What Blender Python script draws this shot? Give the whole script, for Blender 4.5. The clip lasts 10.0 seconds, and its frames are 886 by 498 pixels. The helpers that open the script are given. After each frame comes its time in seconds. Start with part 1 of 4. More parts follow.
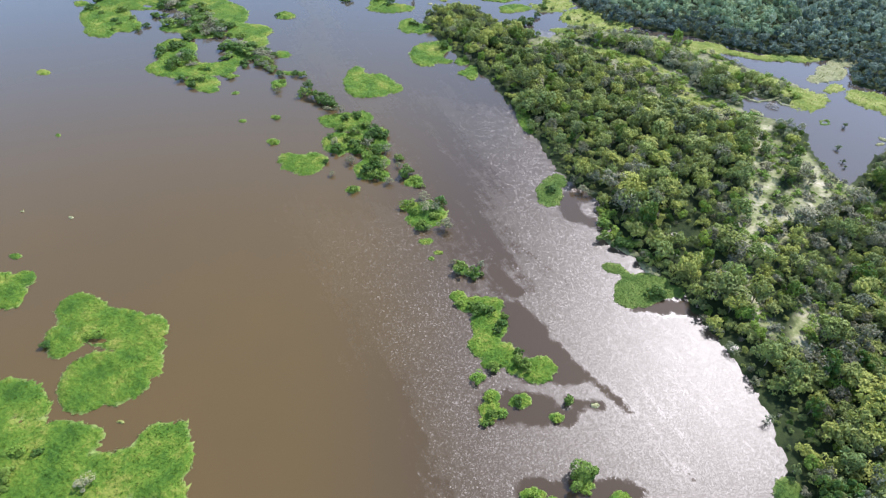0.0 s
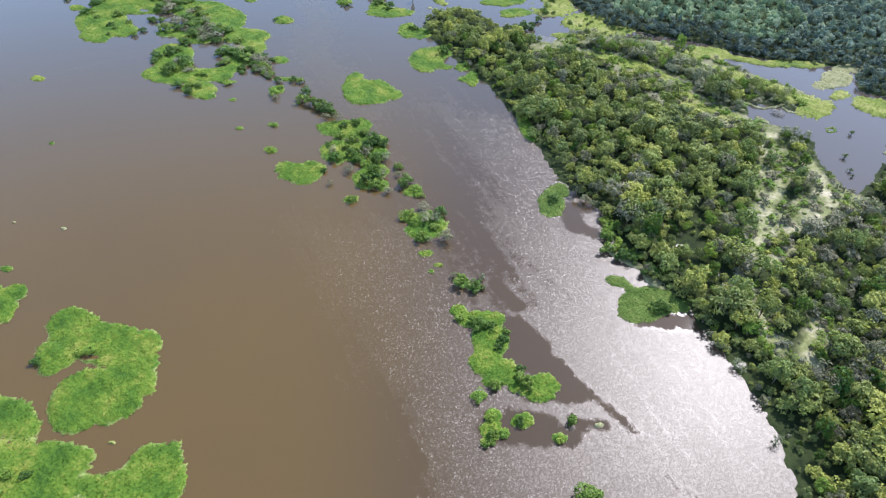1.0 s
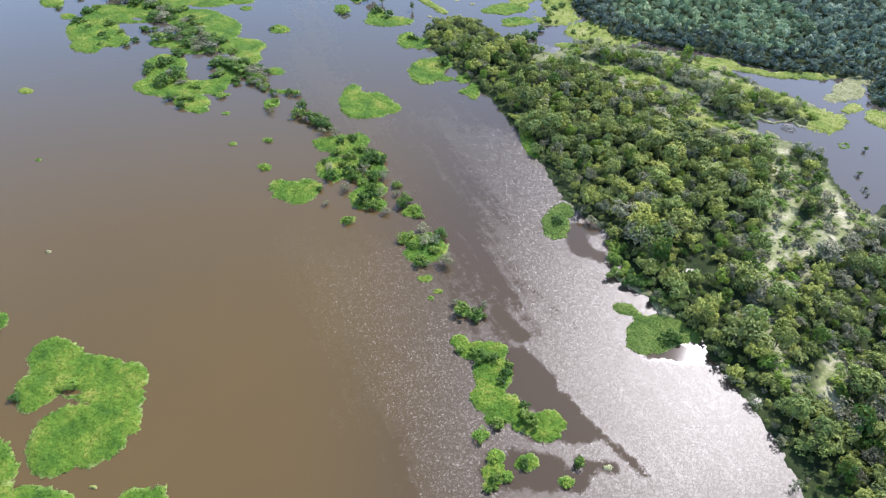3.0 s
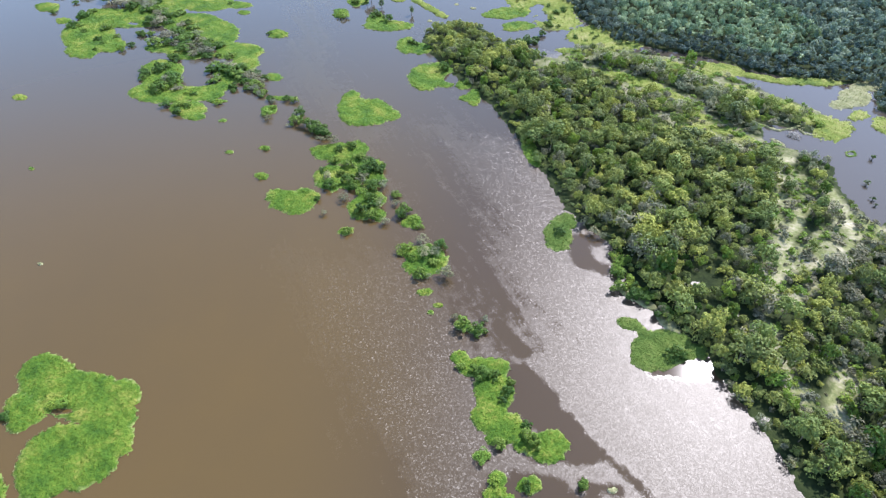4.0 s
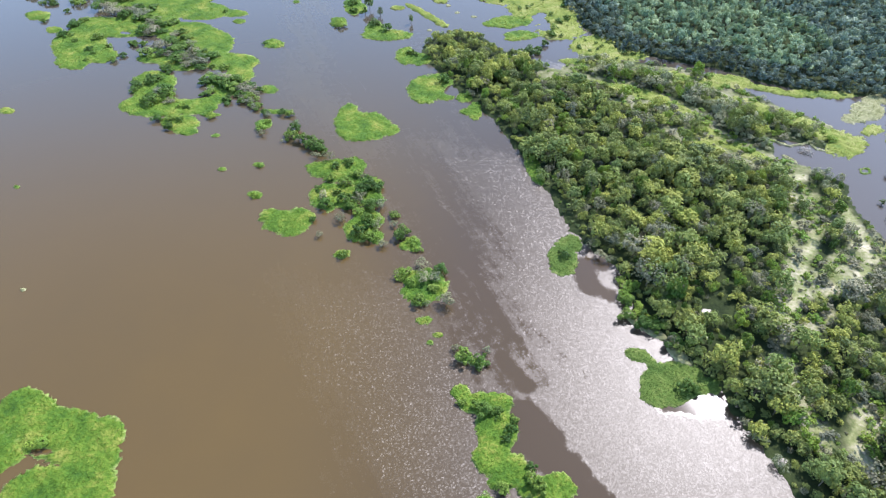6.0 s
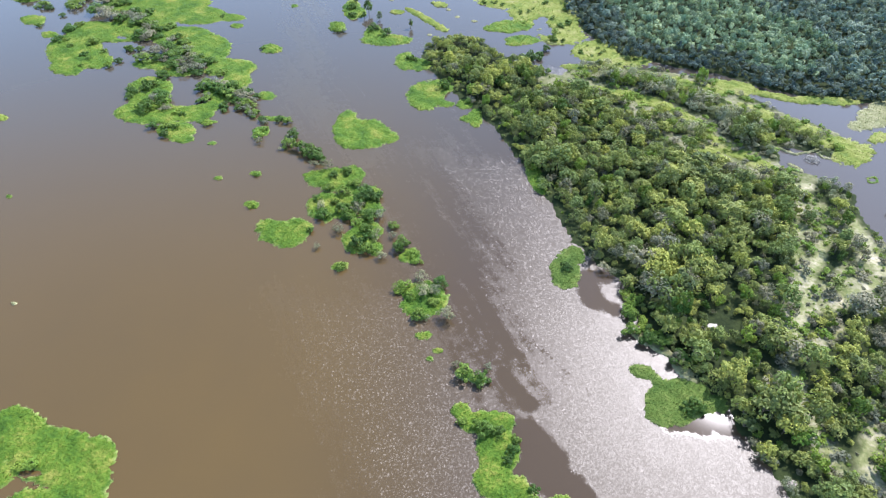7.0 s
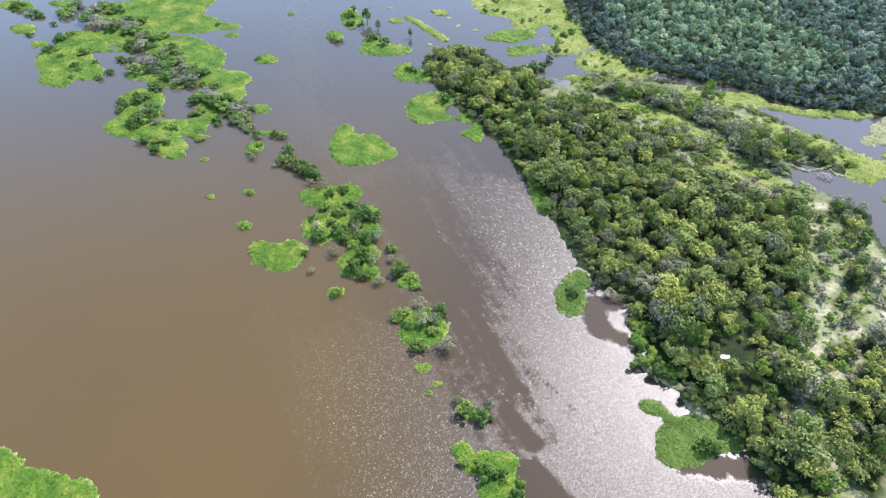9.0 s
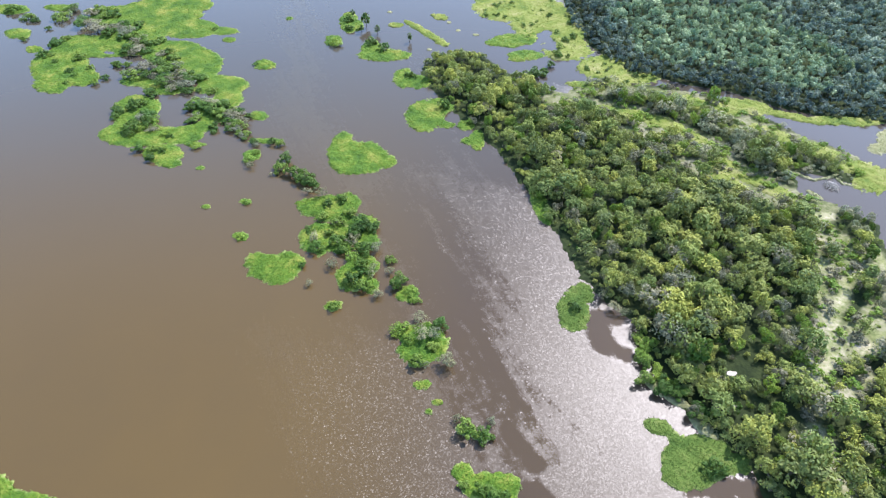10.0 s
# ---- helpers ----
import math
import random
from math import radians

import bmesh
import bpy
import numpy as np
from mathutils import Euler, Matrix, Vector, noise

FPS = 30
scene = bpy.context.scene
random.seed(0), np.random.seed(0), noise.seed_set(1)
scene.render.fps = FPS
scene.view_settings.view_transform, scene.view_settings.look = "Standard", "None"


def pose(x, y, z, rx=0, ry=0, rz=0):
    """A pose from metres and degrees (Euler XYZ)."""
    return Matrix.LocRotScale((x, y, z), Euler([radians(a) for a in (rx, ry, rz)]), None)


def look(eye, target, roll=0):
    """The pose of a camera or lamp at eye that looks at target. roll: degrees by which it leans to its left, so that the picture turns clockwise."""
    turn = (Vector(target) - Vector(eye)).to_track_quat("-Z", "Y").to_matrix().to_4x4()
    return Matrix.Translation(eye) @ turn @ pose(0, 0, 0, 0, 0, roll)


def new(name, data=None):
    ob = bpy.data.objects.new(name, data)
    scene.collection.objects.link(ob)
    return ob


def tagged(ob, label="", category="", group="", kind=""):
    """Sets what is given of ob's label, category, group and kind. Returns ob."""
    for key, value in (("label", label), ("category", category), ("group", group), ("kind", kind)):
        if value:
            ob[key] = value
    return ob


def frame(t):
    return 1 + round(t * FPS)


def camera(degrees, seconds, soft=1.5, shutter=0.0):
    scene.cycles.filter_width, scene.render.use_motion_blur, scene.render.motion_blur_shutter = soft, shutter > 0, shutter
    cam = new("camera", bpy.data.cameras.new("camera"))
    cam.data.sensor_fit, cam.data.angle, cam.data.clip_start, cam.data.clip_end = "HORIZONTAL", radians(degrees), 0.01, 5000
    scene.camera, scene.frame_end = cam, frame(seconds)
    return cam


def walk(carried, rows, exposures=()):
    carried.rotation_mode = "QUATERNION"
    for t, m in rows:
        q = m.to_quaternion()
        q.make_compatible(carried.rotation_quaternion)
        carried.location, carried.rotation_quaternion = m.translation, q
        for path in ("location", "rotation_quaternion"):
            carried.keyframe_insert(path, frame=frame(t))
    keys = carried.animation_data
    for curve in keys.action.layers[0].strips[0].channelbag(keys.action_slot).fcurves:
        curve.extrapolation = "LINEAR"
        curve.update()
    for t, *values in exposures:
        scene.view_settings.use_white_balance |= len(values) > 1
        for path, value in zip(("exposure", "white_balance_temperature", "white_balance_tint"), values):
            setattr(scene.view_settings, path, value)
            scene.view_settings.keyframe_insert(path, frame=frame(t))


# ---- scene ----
# The camera: a drone about 120 m above a brown river, flying straight ahead and looking down.
cam = camera(73.7, 10.0, soft=1.2)
EYE = 120.0
ROWS = []
for step in range(21):
    s = step / 20
    ROWS.append((10 * s, pose(-0.218 * s, 47.957 * s + 0.893 * s * (1 - s), EYE - 0.058 * s, 45.053 + 0.021 * s, 0, 0.001 + 0.095 * s)
                 @ pose(0, 0, 0, 0, 0, 0.448 + 0.010 * s)))
walk(cam, ROWS, exposures=((0.0, 2.15), (5.0, 2.30), (10.0, 2.40)))

# ---- light ----
SUN_HEIGHT, SUN_SIDE = 48.0, 41.0
world = bpy.data.worlds.new("sky")
scene.world = world
world.use_nodes = True
wt = world.node_tree
sky = wt.nodes.new("ShaderNodeTexSky")
sky.sky_type, sky.sun_disc = "NISHITA", False
sky.sun_elevation, sky.sun_rotation = radians(SUN_HEIGHT), radians(SUN_SIDE)
sky.altitude, sky.air_density, sky.dust_density, sky.ozone_density = 60, 1.2, 0.4, 2.0
wt.links.new(sky.outputs[0], wt.nodes["Background"].inputs[0])
wt.nodes["Background"].inputs[1].default_value = 0.15
sun = new("sun", bpy.data.lights.new("sun", "SUN"))
sun.data.energy, sun.data.angle, sun.data.color = 3.2, radians(0.53), (1.0, 0.974, 0.965)
e, a = radians(SUN_HEIGHT), radians(SUN_SIDE)
sun.matrix_world = look((60, 60, 200), (60 - math.cos(e) * math.sin(a), 60 - math.cos(e) * math.cos(a), 200 - math.sin(e)))


# ---- materials ----
class Nodes:
    """A short hand for node materials."""

    def __init__(self, name):
        self.mat = bpy.data.materials.new(name)
        self.mat.use_nodes = True
        self.tree = self.mat.node_tree
        self.tree.nodes.clear()
        self.out = self.make("OutputMaterial")

    def make(self, kind, **values):
        node = self.tree.nodes.new("ShaderNode" + kind)
        for key, value in values.items():
            node.inputs[key.replace("_", " ")].default_value = value
        return node

    def link(self, a, b):
        self.tree.links.new(a, b)

    def noise(self, scale, detail=3.0, rough=0.55, space="Object"):
        node = self.make("TexNoise", Scale=scale, Detail=detail, Roughness=rough)
        if space == "World":
            self.link(self.make("NewGeometry").outputs["Position"], node.inputs["Vector"])
        else:
            self.link(self.make("TexCoord").outputs["Object"], node.inputs["Vector"])
        return node.outputs["Fac"]

    def ramp(self, fac, stops):
        node = self.make("ValToRGB")
        els = node.color_ramp.elements
        while len(els) < len(stops):
            els.new(0.5)
        for el, (at, colour) in zip(els, stops):
            el.position, el.color = at, (*colour, 1)
        self.link(fac, node.inputs["Fac"])
        return node.outputs["Color"]

    def math(self, op, a, b, c=None):
        node = self.make("Math")
        node.operation = op
        for n, v in enumerate((a, b, c)):
            if v is None:
                continue
            if isinstance(v, (int, float)):
                node.inputs[n].default_value = v
            else:
                self.link(v, node.inputs[n])
        return node.outputs[0]

    def mix(self, fac, a, b, mode="MIX"):
        node = self.make("Mix")
        node.data_type, node.blend_type = "RGBA", mode
        for sock, v in ((node.inputs[0], fac), (node.inputs[6], a), (node.inputs[7], b)):
            if isinstance(v, (int, float)):
                sock.default_value = v
            elif isinstance(v, tuple):
                sock.default_value = (*v, 1)
            else:
                self.link(v, sock)
        return node.outputs[2]


def leaf_material(name, dull, mid, bright, through_light=0.35, rough=0.5):
    """Leaves: the tint varies from tree to tree and from leaf to leaf; some sunlight passes through."""
    n = Nodes(name)
    tint = n.make("Attribute")
    tint.attribute_name = "tint"
    per_tree = n.math("FRACT", n.math("ADD", n.make("ObjectInfo").outputs["Random"], tint.outputs["Fac"]), 0)
    per_leaf = n.make("NewGeometry").outputs["Random Per Island"]
    patches, stands = n.noise(0.22, 2.0, space="World"), n.noise(0.045, 3.0, space="World")
    fac = n.math("ADD", n.math("MULTIPLY", per_tree, 0.52), n.math("MULTIPLY", per_leaf, 0.22))
    fac = n.math("ADD", fac, n.math("MULTIPLY_ADD", patches, 0.4, -0.26))
    fac = n.math("ADD", fac, n.math("MULTIPLY", stands, 0.42))
    colour = n.ramp(fac, [(0.08, dull), (0.5, mid), (0.95, bright)])
    other = n.math("FRACT", n.math("MULTIPLY", per_tree, 13.7), 0)
    cool = tuple(c * k for c, k in zip(mid, (0.66, 0.86, 0.95)))
    colour = n.mix(n.math("MULTIPLY", n.math("GREATER_THAN", other, 0.72), 0.55), colour, cool)
    body = n.make("BsdfPrincipled", Roughness=rough, IOR=1.4)
    body.inputs["Specular IOR Level"].default_value = 0.12
    n.link(colour, body.inputs["Base Color"])
    glow = n.make("BsdfTranslucent")
    n.link(n.mix(0.5, colour, (0.24, 0.29, 0.04)), glow.inputs["Color"])
    both = n.make("MixShader", Fac=through_light)
    n.link(body.outputs[0], both.inputs[1])
    n.link(glow.outputs[0], both.inputs[2])
    n.link(both.outputs[0], n.out.inputs[0])
    return n.mat


def plain_material(name, stops, scale=1.0, rough=0.85, bump=0.0, fine=6.0, grainy=0.35, rim=None):
    """Bark, mud, dry weed: noise at two scales drives colour and relief; rim is the colour of a bleached edge."""
    n = Nodes(name)
    broad, grain = n.noise(scale, 4.0, space="World"), n.noise(scale * fine, 3.0, space="World")
    fac = n.math("ADD", n.math("MULTIPLY", broad, 1 - grainy), n.math("MULTIPLY", grain, grainy))
    body = n.make("BsdfPrincipled", Roughness=rough)
    body.inputs["Specular IOR Level"].default_value = 0.12
    colour = n.ramp(fac, stops)
    if rim:
        edge = n.make("Attribute")
        edge.attribute_name = "rim"
        colour = n.mix(n.math("MULTIPLY", edge.outputs["Fac"], n.math("MULTIPLY_ADD", grain, 0.9, 0.35)), colour, rim)
    n.link(colour, body.inputs["Base Color"])
    if bump:
        b = n.make("Bump", Strength=0.7, Distance=bump)
        n.link(grain, b.inputs["Height"])
        n.link(b.outputs[0], body.inputs["Normal"])
    n.link(body.outputs[0], n.out.inputs[0])
    return n.mat


def water_material():
    """Silty brown water: wind ripples where the surface is open, slicks where it is calm."""
    n = Nodes("silty_river_water")
    calm = n.make("Attribute")
    calm.attribute_name = "calm"
    ragged = n.math("MULTIPLY_ADD", n.noise(0.30, 5.0, 0.7, "World"), 4.0, -2.0)
    wind = n.make("MapRange")
    wind.interpolation_type = "SMOOTHSTEP"
    for socket, value in zip(("From Min", "From Max", "To Min", "To Max"), (-1.8, 0.7, 1.0, 0.0)):
        wind.inputs[socket].default_value = value
    # gusts drawn out along the wind
    along = n.make("Mapping")
    along.inputs["Scale"].default_value = (0.022, 0.17, 1.0)
    turned = n.make("Mapping")
    turned.inputs["Rotation"].default_value = (0, 0, radians(65))
    n.link(n.make("NewGeometry").outputs["Position"], turned.inputs["Vector"])
    n.link(turned.outputs[0], along.inputs["Vector"])
    streak = n.make("TexNoise", Scale=1.0, Detail=5.0, Roughness=0.65)
    n.link(along.outputs[0], streak.inputs["Vector"])
    edge = n.math("ADD", n.math("MULTIPLY_ADD", streak.outputs["Fac"], 6.0, -3.0), n.math("ADD", calm.outputs["Fac"], ragged))
    n.link(edge, wind.inputs["Value"])
    gust = n.math("ADD", n.math("MULTIPLY_ADD", n.noise(0.05, 4.0, 0.6, "World"), 0.9, 0.0), n.math("MULTIPLY", streak.outputs["Fac"], 0.9))
    # thin slicks lying along the same wind
    thin = n.make("Mapping")
    thin.inputs["Scale"].default_value = (0.085, 0.75, 1.0)
    n.link(turned.outputs[0], thin.inputs["Vector"])
    slick = n.make("TexNoise", Scale=1.0, Detail=4.0, Roughness=0.6)
    n.link(thin.outputs[0], slick.inputs["Vector"])
    slicks = n.make("MapRange")
    for socket, value in zip(("From Min", "From Max", "To Min", "To Max"), (0.34, 0.46, 0.55, 1.0)):
        slicks.inputs[socket].default_value = value
    n.link(slick.outputs["Fac"], slicks.inputs["Value"])
    open_water = n.math("MULTIPLY", n.math("MULTIPLY", wind.outputs["Result"], slicks.outputs["Result"]), gust)
    # wavelets: small facets, each tilted its own way; fewer of them stand up where the water is calmer
    slopes, wake = None, 0.0
    for scale, reach in ((3.6, 0.230), (8.0, 0.205)):
        cells = n.make("TexVoronoi", Scale=scale)
        cells.voronoi_dimensions = "2D"
        n.link(n.make("NewGeometry").outputs["Position"], cells.inputs["Vector"])
        pick = n.make("SeparateColor")
        n.link(cells.outputs["Color"], pick.inputs[0])
        awake = n.math("LESS_THAN", pick.outputs["Blue"], open_water)
        wake = n.math("MAXIMUM", wake, awake)
        lean = n.make("VectorMath")
        lean.operation = "MULTIPLY_ADD"
        n.link(cells.outputs["Color"], lean.inputs[0])
        lean.inputs[1].default_value, lean.inputs[2].default_value = (2 * reach, 2 * reach, 0), (-reach, -reach, 0)
        tilt = n.make("VectorMath")
        tilt.operation = "SCALE"
        n.link(lean.outputs[0], tilt.inputs[0])
        n.link(awake, tilt.inputs["Scale"])
        if slopes is None:
            slopes = tilt.outputs[0]
        else:
            total = n.make("VectorMath")
            n.link(slopes, total.inputs[0])
            n.link(tilt.outputs[0], total.inputs[1])
            slopes = total.outputs[0]
    upright = n.make("VectorMath")
    upright.inputs[1].default_value = (0, 0, 1)
    n.link(slopes, upright.inputs[0])
    facet = n.make("VectorMath")
    facet.operation = "NORMALIZE"
    n.link(upright.outputs[0], facet.inputs[0])
    silt = n.math("ADD", n.math("MULTIPLY", n.noise(0.012, 3.0, 0.5, "World"), 0.75), n.math("MULTIPLY", n.noise(0.09, 3.0, 0.5, "World"), 0.25))
    colour = n.ramp(silt, [(0.3, (0.0428, 0.0274, 0.0098)), (0.7, (0.0498, 0.0308, 0.0094))])
    # the silt plume thins out towards the wooded shore; upstream the colour turns greyer
    place = n.make("SeparateXYZ")
    n.link(n.make("NewGeometry").outputs["Position"], place.inputs[0])
    shoreward = n.make("MapRange")
    shoreward.interpolation_type = "SMOOTHSTEP"
    for socket, value in zip(("From Min", "From Max"), (-38.0, 16.0)):
        shoreward.inputs[socket].default_value = value
    n.link(n.math("MULTIPLY_ADD", silt, 40.0, n.math("ADD", place.outputs["X"], -20.0)), shoreward.inputs["Value"])
    colour = n.mix(shoreward.outputs["Result"], colour, (0.0295, 0.0194, 0.0103))
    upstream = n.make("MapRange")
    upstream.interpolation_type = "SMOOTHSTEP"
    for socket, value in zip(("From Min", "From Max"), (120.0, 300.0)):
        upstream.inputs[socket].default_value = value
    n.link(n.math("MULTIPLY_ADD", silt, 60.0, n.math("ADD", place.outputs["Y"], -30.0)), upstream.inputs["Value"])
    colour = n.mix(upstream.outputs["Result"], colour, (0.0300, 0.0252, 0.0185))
    clear = n.make("Attribute")
    clear.attribute_name = "backwater"
    colour = n.mix(clear.outputs["Fac"], colour, (0.030, 0.025, 0.020))
    deep = n.make("BsdfDiffuse")
    n.link(colour, deep.inputs["Color"])
    gloss = n.make("BsdfGlossy", Color=(0.735, 0.725, 0.785, 1))
    gloss.distribution = "BECKMANN"
    ruffled = n.math("MAXIMUM", n.math("MINIMUM", n.math("MULTIPLY", open_water, 2.2), 1.0), wake)
    n.link(n.math("MULTIPLY_ADD", ruffled, 0.20, 0.15), gloss.inputs["Roughness"])
    n.link(facet.outputs[0], gloss.inputs["Normal"])
    fine = n.make("BsdfGlossy", Color=(0.775, 0.765, 0.815, 1))
    fine.distribution = "BECKMANN"
    fine.inputs["Roughness"].default_value = 0.40
    ripples = n.make("MixShader")
    n.link(n.math("MULTIPLY", ruffled, 0.58), ripples.inputs[0])
    n.link(gloss.outputs[0], ripples.inputs[1])
    n.link(fine.outputs[0], ripples.inputs[2])
    fresnel = n.make("Fresnel", IOR=1.333)
    both = n.make("MixShader")
    n.link(fresnel.outputs[0], both.inputs[0])
    n.link(deep.outputs[0], both.inputs[1])
    n.link(ripples.outputs[0], both.inputs[2])
    n.link(both.outputs[0], n.out.inputs[0])
    return n.mat


WATER = water_material()
LEAF = {
    "olive": leaf_material("olive_leaves", (0.027, 0.047, 0.026), (0.115, 0.132, 0.038), (0.254, 0.254, 0.052), 0.24, 0.6),
    "dark": leaf_material("dark_leaves", (0.013, 0.031, 0.009), (0.036, 0.068, 0.012), (0.104, 0.142, 0.026), 0.18, 0.6),
    "grey": leaf_material("grey_leaves", (0.042, 0.042, 0.030), (0.094, 0.089, 0.060), (0.170, 0.154, 0.106), 0.18, 0.7),
    "ash": leaf_material("ash_grey_leaves", (0.052, 0.054, 0.032), (0.094, 0.092, 0.054), (0.165, 0.155, 0.094), 0.2, 0.7),
    "yellow": leaf_material("yellow_green_leaves", (0.046, 0.084, 0.014), (0.090, 0.142, 0.022), (0.150, 0.196, 0.032), 0.28, 0.6),
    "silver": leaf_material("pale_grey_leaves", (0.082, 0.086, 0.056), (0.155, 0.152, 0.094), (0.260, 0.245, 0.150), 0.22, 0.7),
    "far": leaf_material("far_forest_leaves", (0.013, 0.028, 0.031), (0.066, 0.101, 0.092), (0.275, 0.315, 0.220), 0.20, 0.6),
    # lighter copy of the far leaves: a sunlit canopy painted by colour
    "far_pale": leaf_material("sunlit_forest_leaves", (0.022, 0.047, 0.037), (0.106, 0.160, 0.102), (0.365, 0.420, 0.235), 0.22, 0.6),
    # the far leaves darkened: shade on the wood's outer wall, put into the colour
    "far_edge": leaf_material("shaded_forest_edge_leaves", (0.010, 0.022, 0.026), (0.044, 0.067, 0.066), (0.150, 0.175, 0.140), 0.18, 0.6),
}
LEAF["scrub_grey"], LEAF["scrub_yellow"], LEAF["scrub_dark"] = LEAF["grey"], LEAF["yellow"], LEAF["dark"]
BLADE = {
    # the floating grass made duller: its backlit look towards the sun, put into the colour
    "backlit": leaf_material("backlit_grass_blades", (0.020, 0.041, 0.007), (0.034, 0.058, 0.010), (0.058, 0.078, 0.016), 0.14),
    "grass": leaf_material("floating_grass", (0.020, 0.047, 0.004), (0.034, 0.068, 0.0055), (0.062, 0.090, 0.011), 0.2),
    "marsh": leaf_material("marsh_grass", (0.060, 0.078, 0.014), (0.090, 0.105, 0.020), (0.128, 0.130, 0.034), 0.3),
    "pale": leaf_material("pale_weed", (0.070, 0.085, 0.028), (0.100, 0.108, 0.045), (0.140, 0.138, 0.072), 0.25),
    "dark": leaf_material("dark_weed", (0.025, 0.062, 0.010), (0.038, 0.086, 0.012), (0.055, 0.115, 0.015), 0.25),
}
TURF = {
    # darker copy of the green grass bed, for mats viewed against the sun
    "backlit": plain_material("matted_backlit_grass", [(0.34, (0.016, 0.034, 0.006)), (0.44, (0.028, 0.050, 0.008)), (0.55, (0.043, 0.064, 0.012)), (0.70, (0.084, 0.094, 0.030))], 0.13, 0.9, 0.5, 11.0, 0.34, (0.118, 0.138, 0.044)),
    "grass": plain_material("matted_green_grass", [(0.36, (0.015, 0.038, 0.004)), (0.45, (0.029, 0.060, 0.006)), (0.53, (0.046, 0.076, 0.008)), (0.66, (0.108, 0.110, 0.023))], 0.13, 0.9, 0.5, 11.0, 0.34, (0.118, 0.138, 0.044)),
    "marsh": plain_material("matted_marsh_grass", [(0.36, (0.036, 0.060, 0.010)), (0.47, (0.070, 0.088, 0.014)), (0.54, (0.094, 0.104, 0.024)), (0.64, (0.130, 0.124, 0.050))], 0.10, 0.9, 0.25, 9.0, 0.35, (0.115, 0.130, 0.040)),
    "pale": plain_material("matted_pale_weed", [(0.30, (0.075, 0.080, 0.034)), (0.52, (0.108, 0.106, 0.054)), (0.70, (0.145, 0.136, 0.085))], 0.20, 0.9, 0.2, 8.0, 0.35, (0.190, 0.180, 0.110)),
    "dark": plain_material("matted_dark_weed", [(0.30, (0.022, 0.050, 0.009)), (0.52, (0.032, 0.068, 0.011)), (0.70, (0.048, 0.086, 0.014))], 0.20, 0.9, 0.2, 8.0, 0.35, (0.190, 0.180, 0.110)),
}
FRINGE = plain_material("bleached_weed_fringe", [(0.3, (0.095, 0.120, 0.034)), (0.7, (0.185, 0.180, 0.090))], 0.8, 0.9)


def floor_material():
    """Forest floor: green undergrowth darkened for shade under the crowns, and pale mud and weed where the ground is
    open.
    """
    n = Nodes("flooded_forest_floor")
    bare = n.make("Attribute")
    bare.attribute_name = "open"
    broad, grain = n.noise(0.16, 4.0, 0.6, "World"), n.noise(1.1, 3.0, 0.6, "World")
    fac = n.math("ADD", n.math("MULTIPLY", broad, 0.65), n.math("MULTIPLY", grain, 0.35))
    # nearly black: the shade in the gaps between crowns is put into this colour
    leafy_shade = n.ramp(fac, [(0.35, (0.007, 0.011, 0.005)), (0.65, (0.022, 0.029, 0.010))])
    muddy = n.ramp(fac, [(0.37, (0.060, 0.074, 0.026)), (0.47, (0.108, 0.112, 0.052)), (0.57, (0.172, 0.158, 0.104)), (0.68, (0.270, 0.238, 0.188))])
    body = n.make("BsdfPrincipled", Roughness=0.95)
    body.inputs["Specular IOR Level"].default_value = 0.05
    n.link(n.mix(bare.outputs["Fac"], leafy_shade, muddy), body.inputs["Base Color"])
    bump = n.make("Bump", Strength=0.7, Distance=0.2)
    n.link(grain, bump.inputs["Height"])
    n.link(bump.outputs[0], body.inputs["Normal"])
    n.link(body.outputs[0], n.out.inputs[0])
    return n.mat


FLOOR = floor_material()
BARK = plain_material("grey_brown_bark", [(0.3, (0.055, 0.046, 0.036)), (0.7, (0.150, 0.132, 0.110))], 0.9, 0.9, 0.02)
DRIFTWOOD = plain_material("bleached_branches", [(0.3, (0.15, 0.137, 0.125)), (0.7, (0.29, 0.265, 0.240))], 0.9, 0.9, 0.02)
DEADWOOD = plain_material("dark_drowned_wood", [(0.3, (0.030, 0.026, 0.022)), (0.7, (0.085, 0.075, 0.065))], 0.9, 0.9, 0.02)


# ---- geometry helpers ----
def mesh_of(name, verts, faces, material, tint=None, smooth=False):
    """A mesh from arrays of corners and of equal-sided faces; tint is a number per corner."""
    verts, faces = np.asarray(verts, np.float32), np.asarray(faces, np.int32)
    me = bpy.data.meshes.new(name)
    count, side = faces.shape
    me.vertices.add(len(verts))
    me.vertices.foreach_set("co", verts.ravel())
    me.loops.add(count * side)
    me.loops.foreach_set("vertex_index", faces.ravel())
    me.polygons.add(count)
    me.polygons.foreach_set("loop_start", np.arange(0, count * side, side, dtype=np.int32))
    if smooth:
        me.polygons.foreach_set("use_smooth", np.ones(count, bool))
    if tint is not None:
        me.attributes.new("tint", "FLOAT", "POINT").data.foreach_set("value", np.asarray(tint, np.float32))
    me.materials.append(material)
    me.update(calc_edges=True)
    me.validate()
    return me


def part(name, me, parent, label="", kind=""):
    ob = new(name, me)
    ob.parent = parent
    return tagged(ob, label, kind=kind)


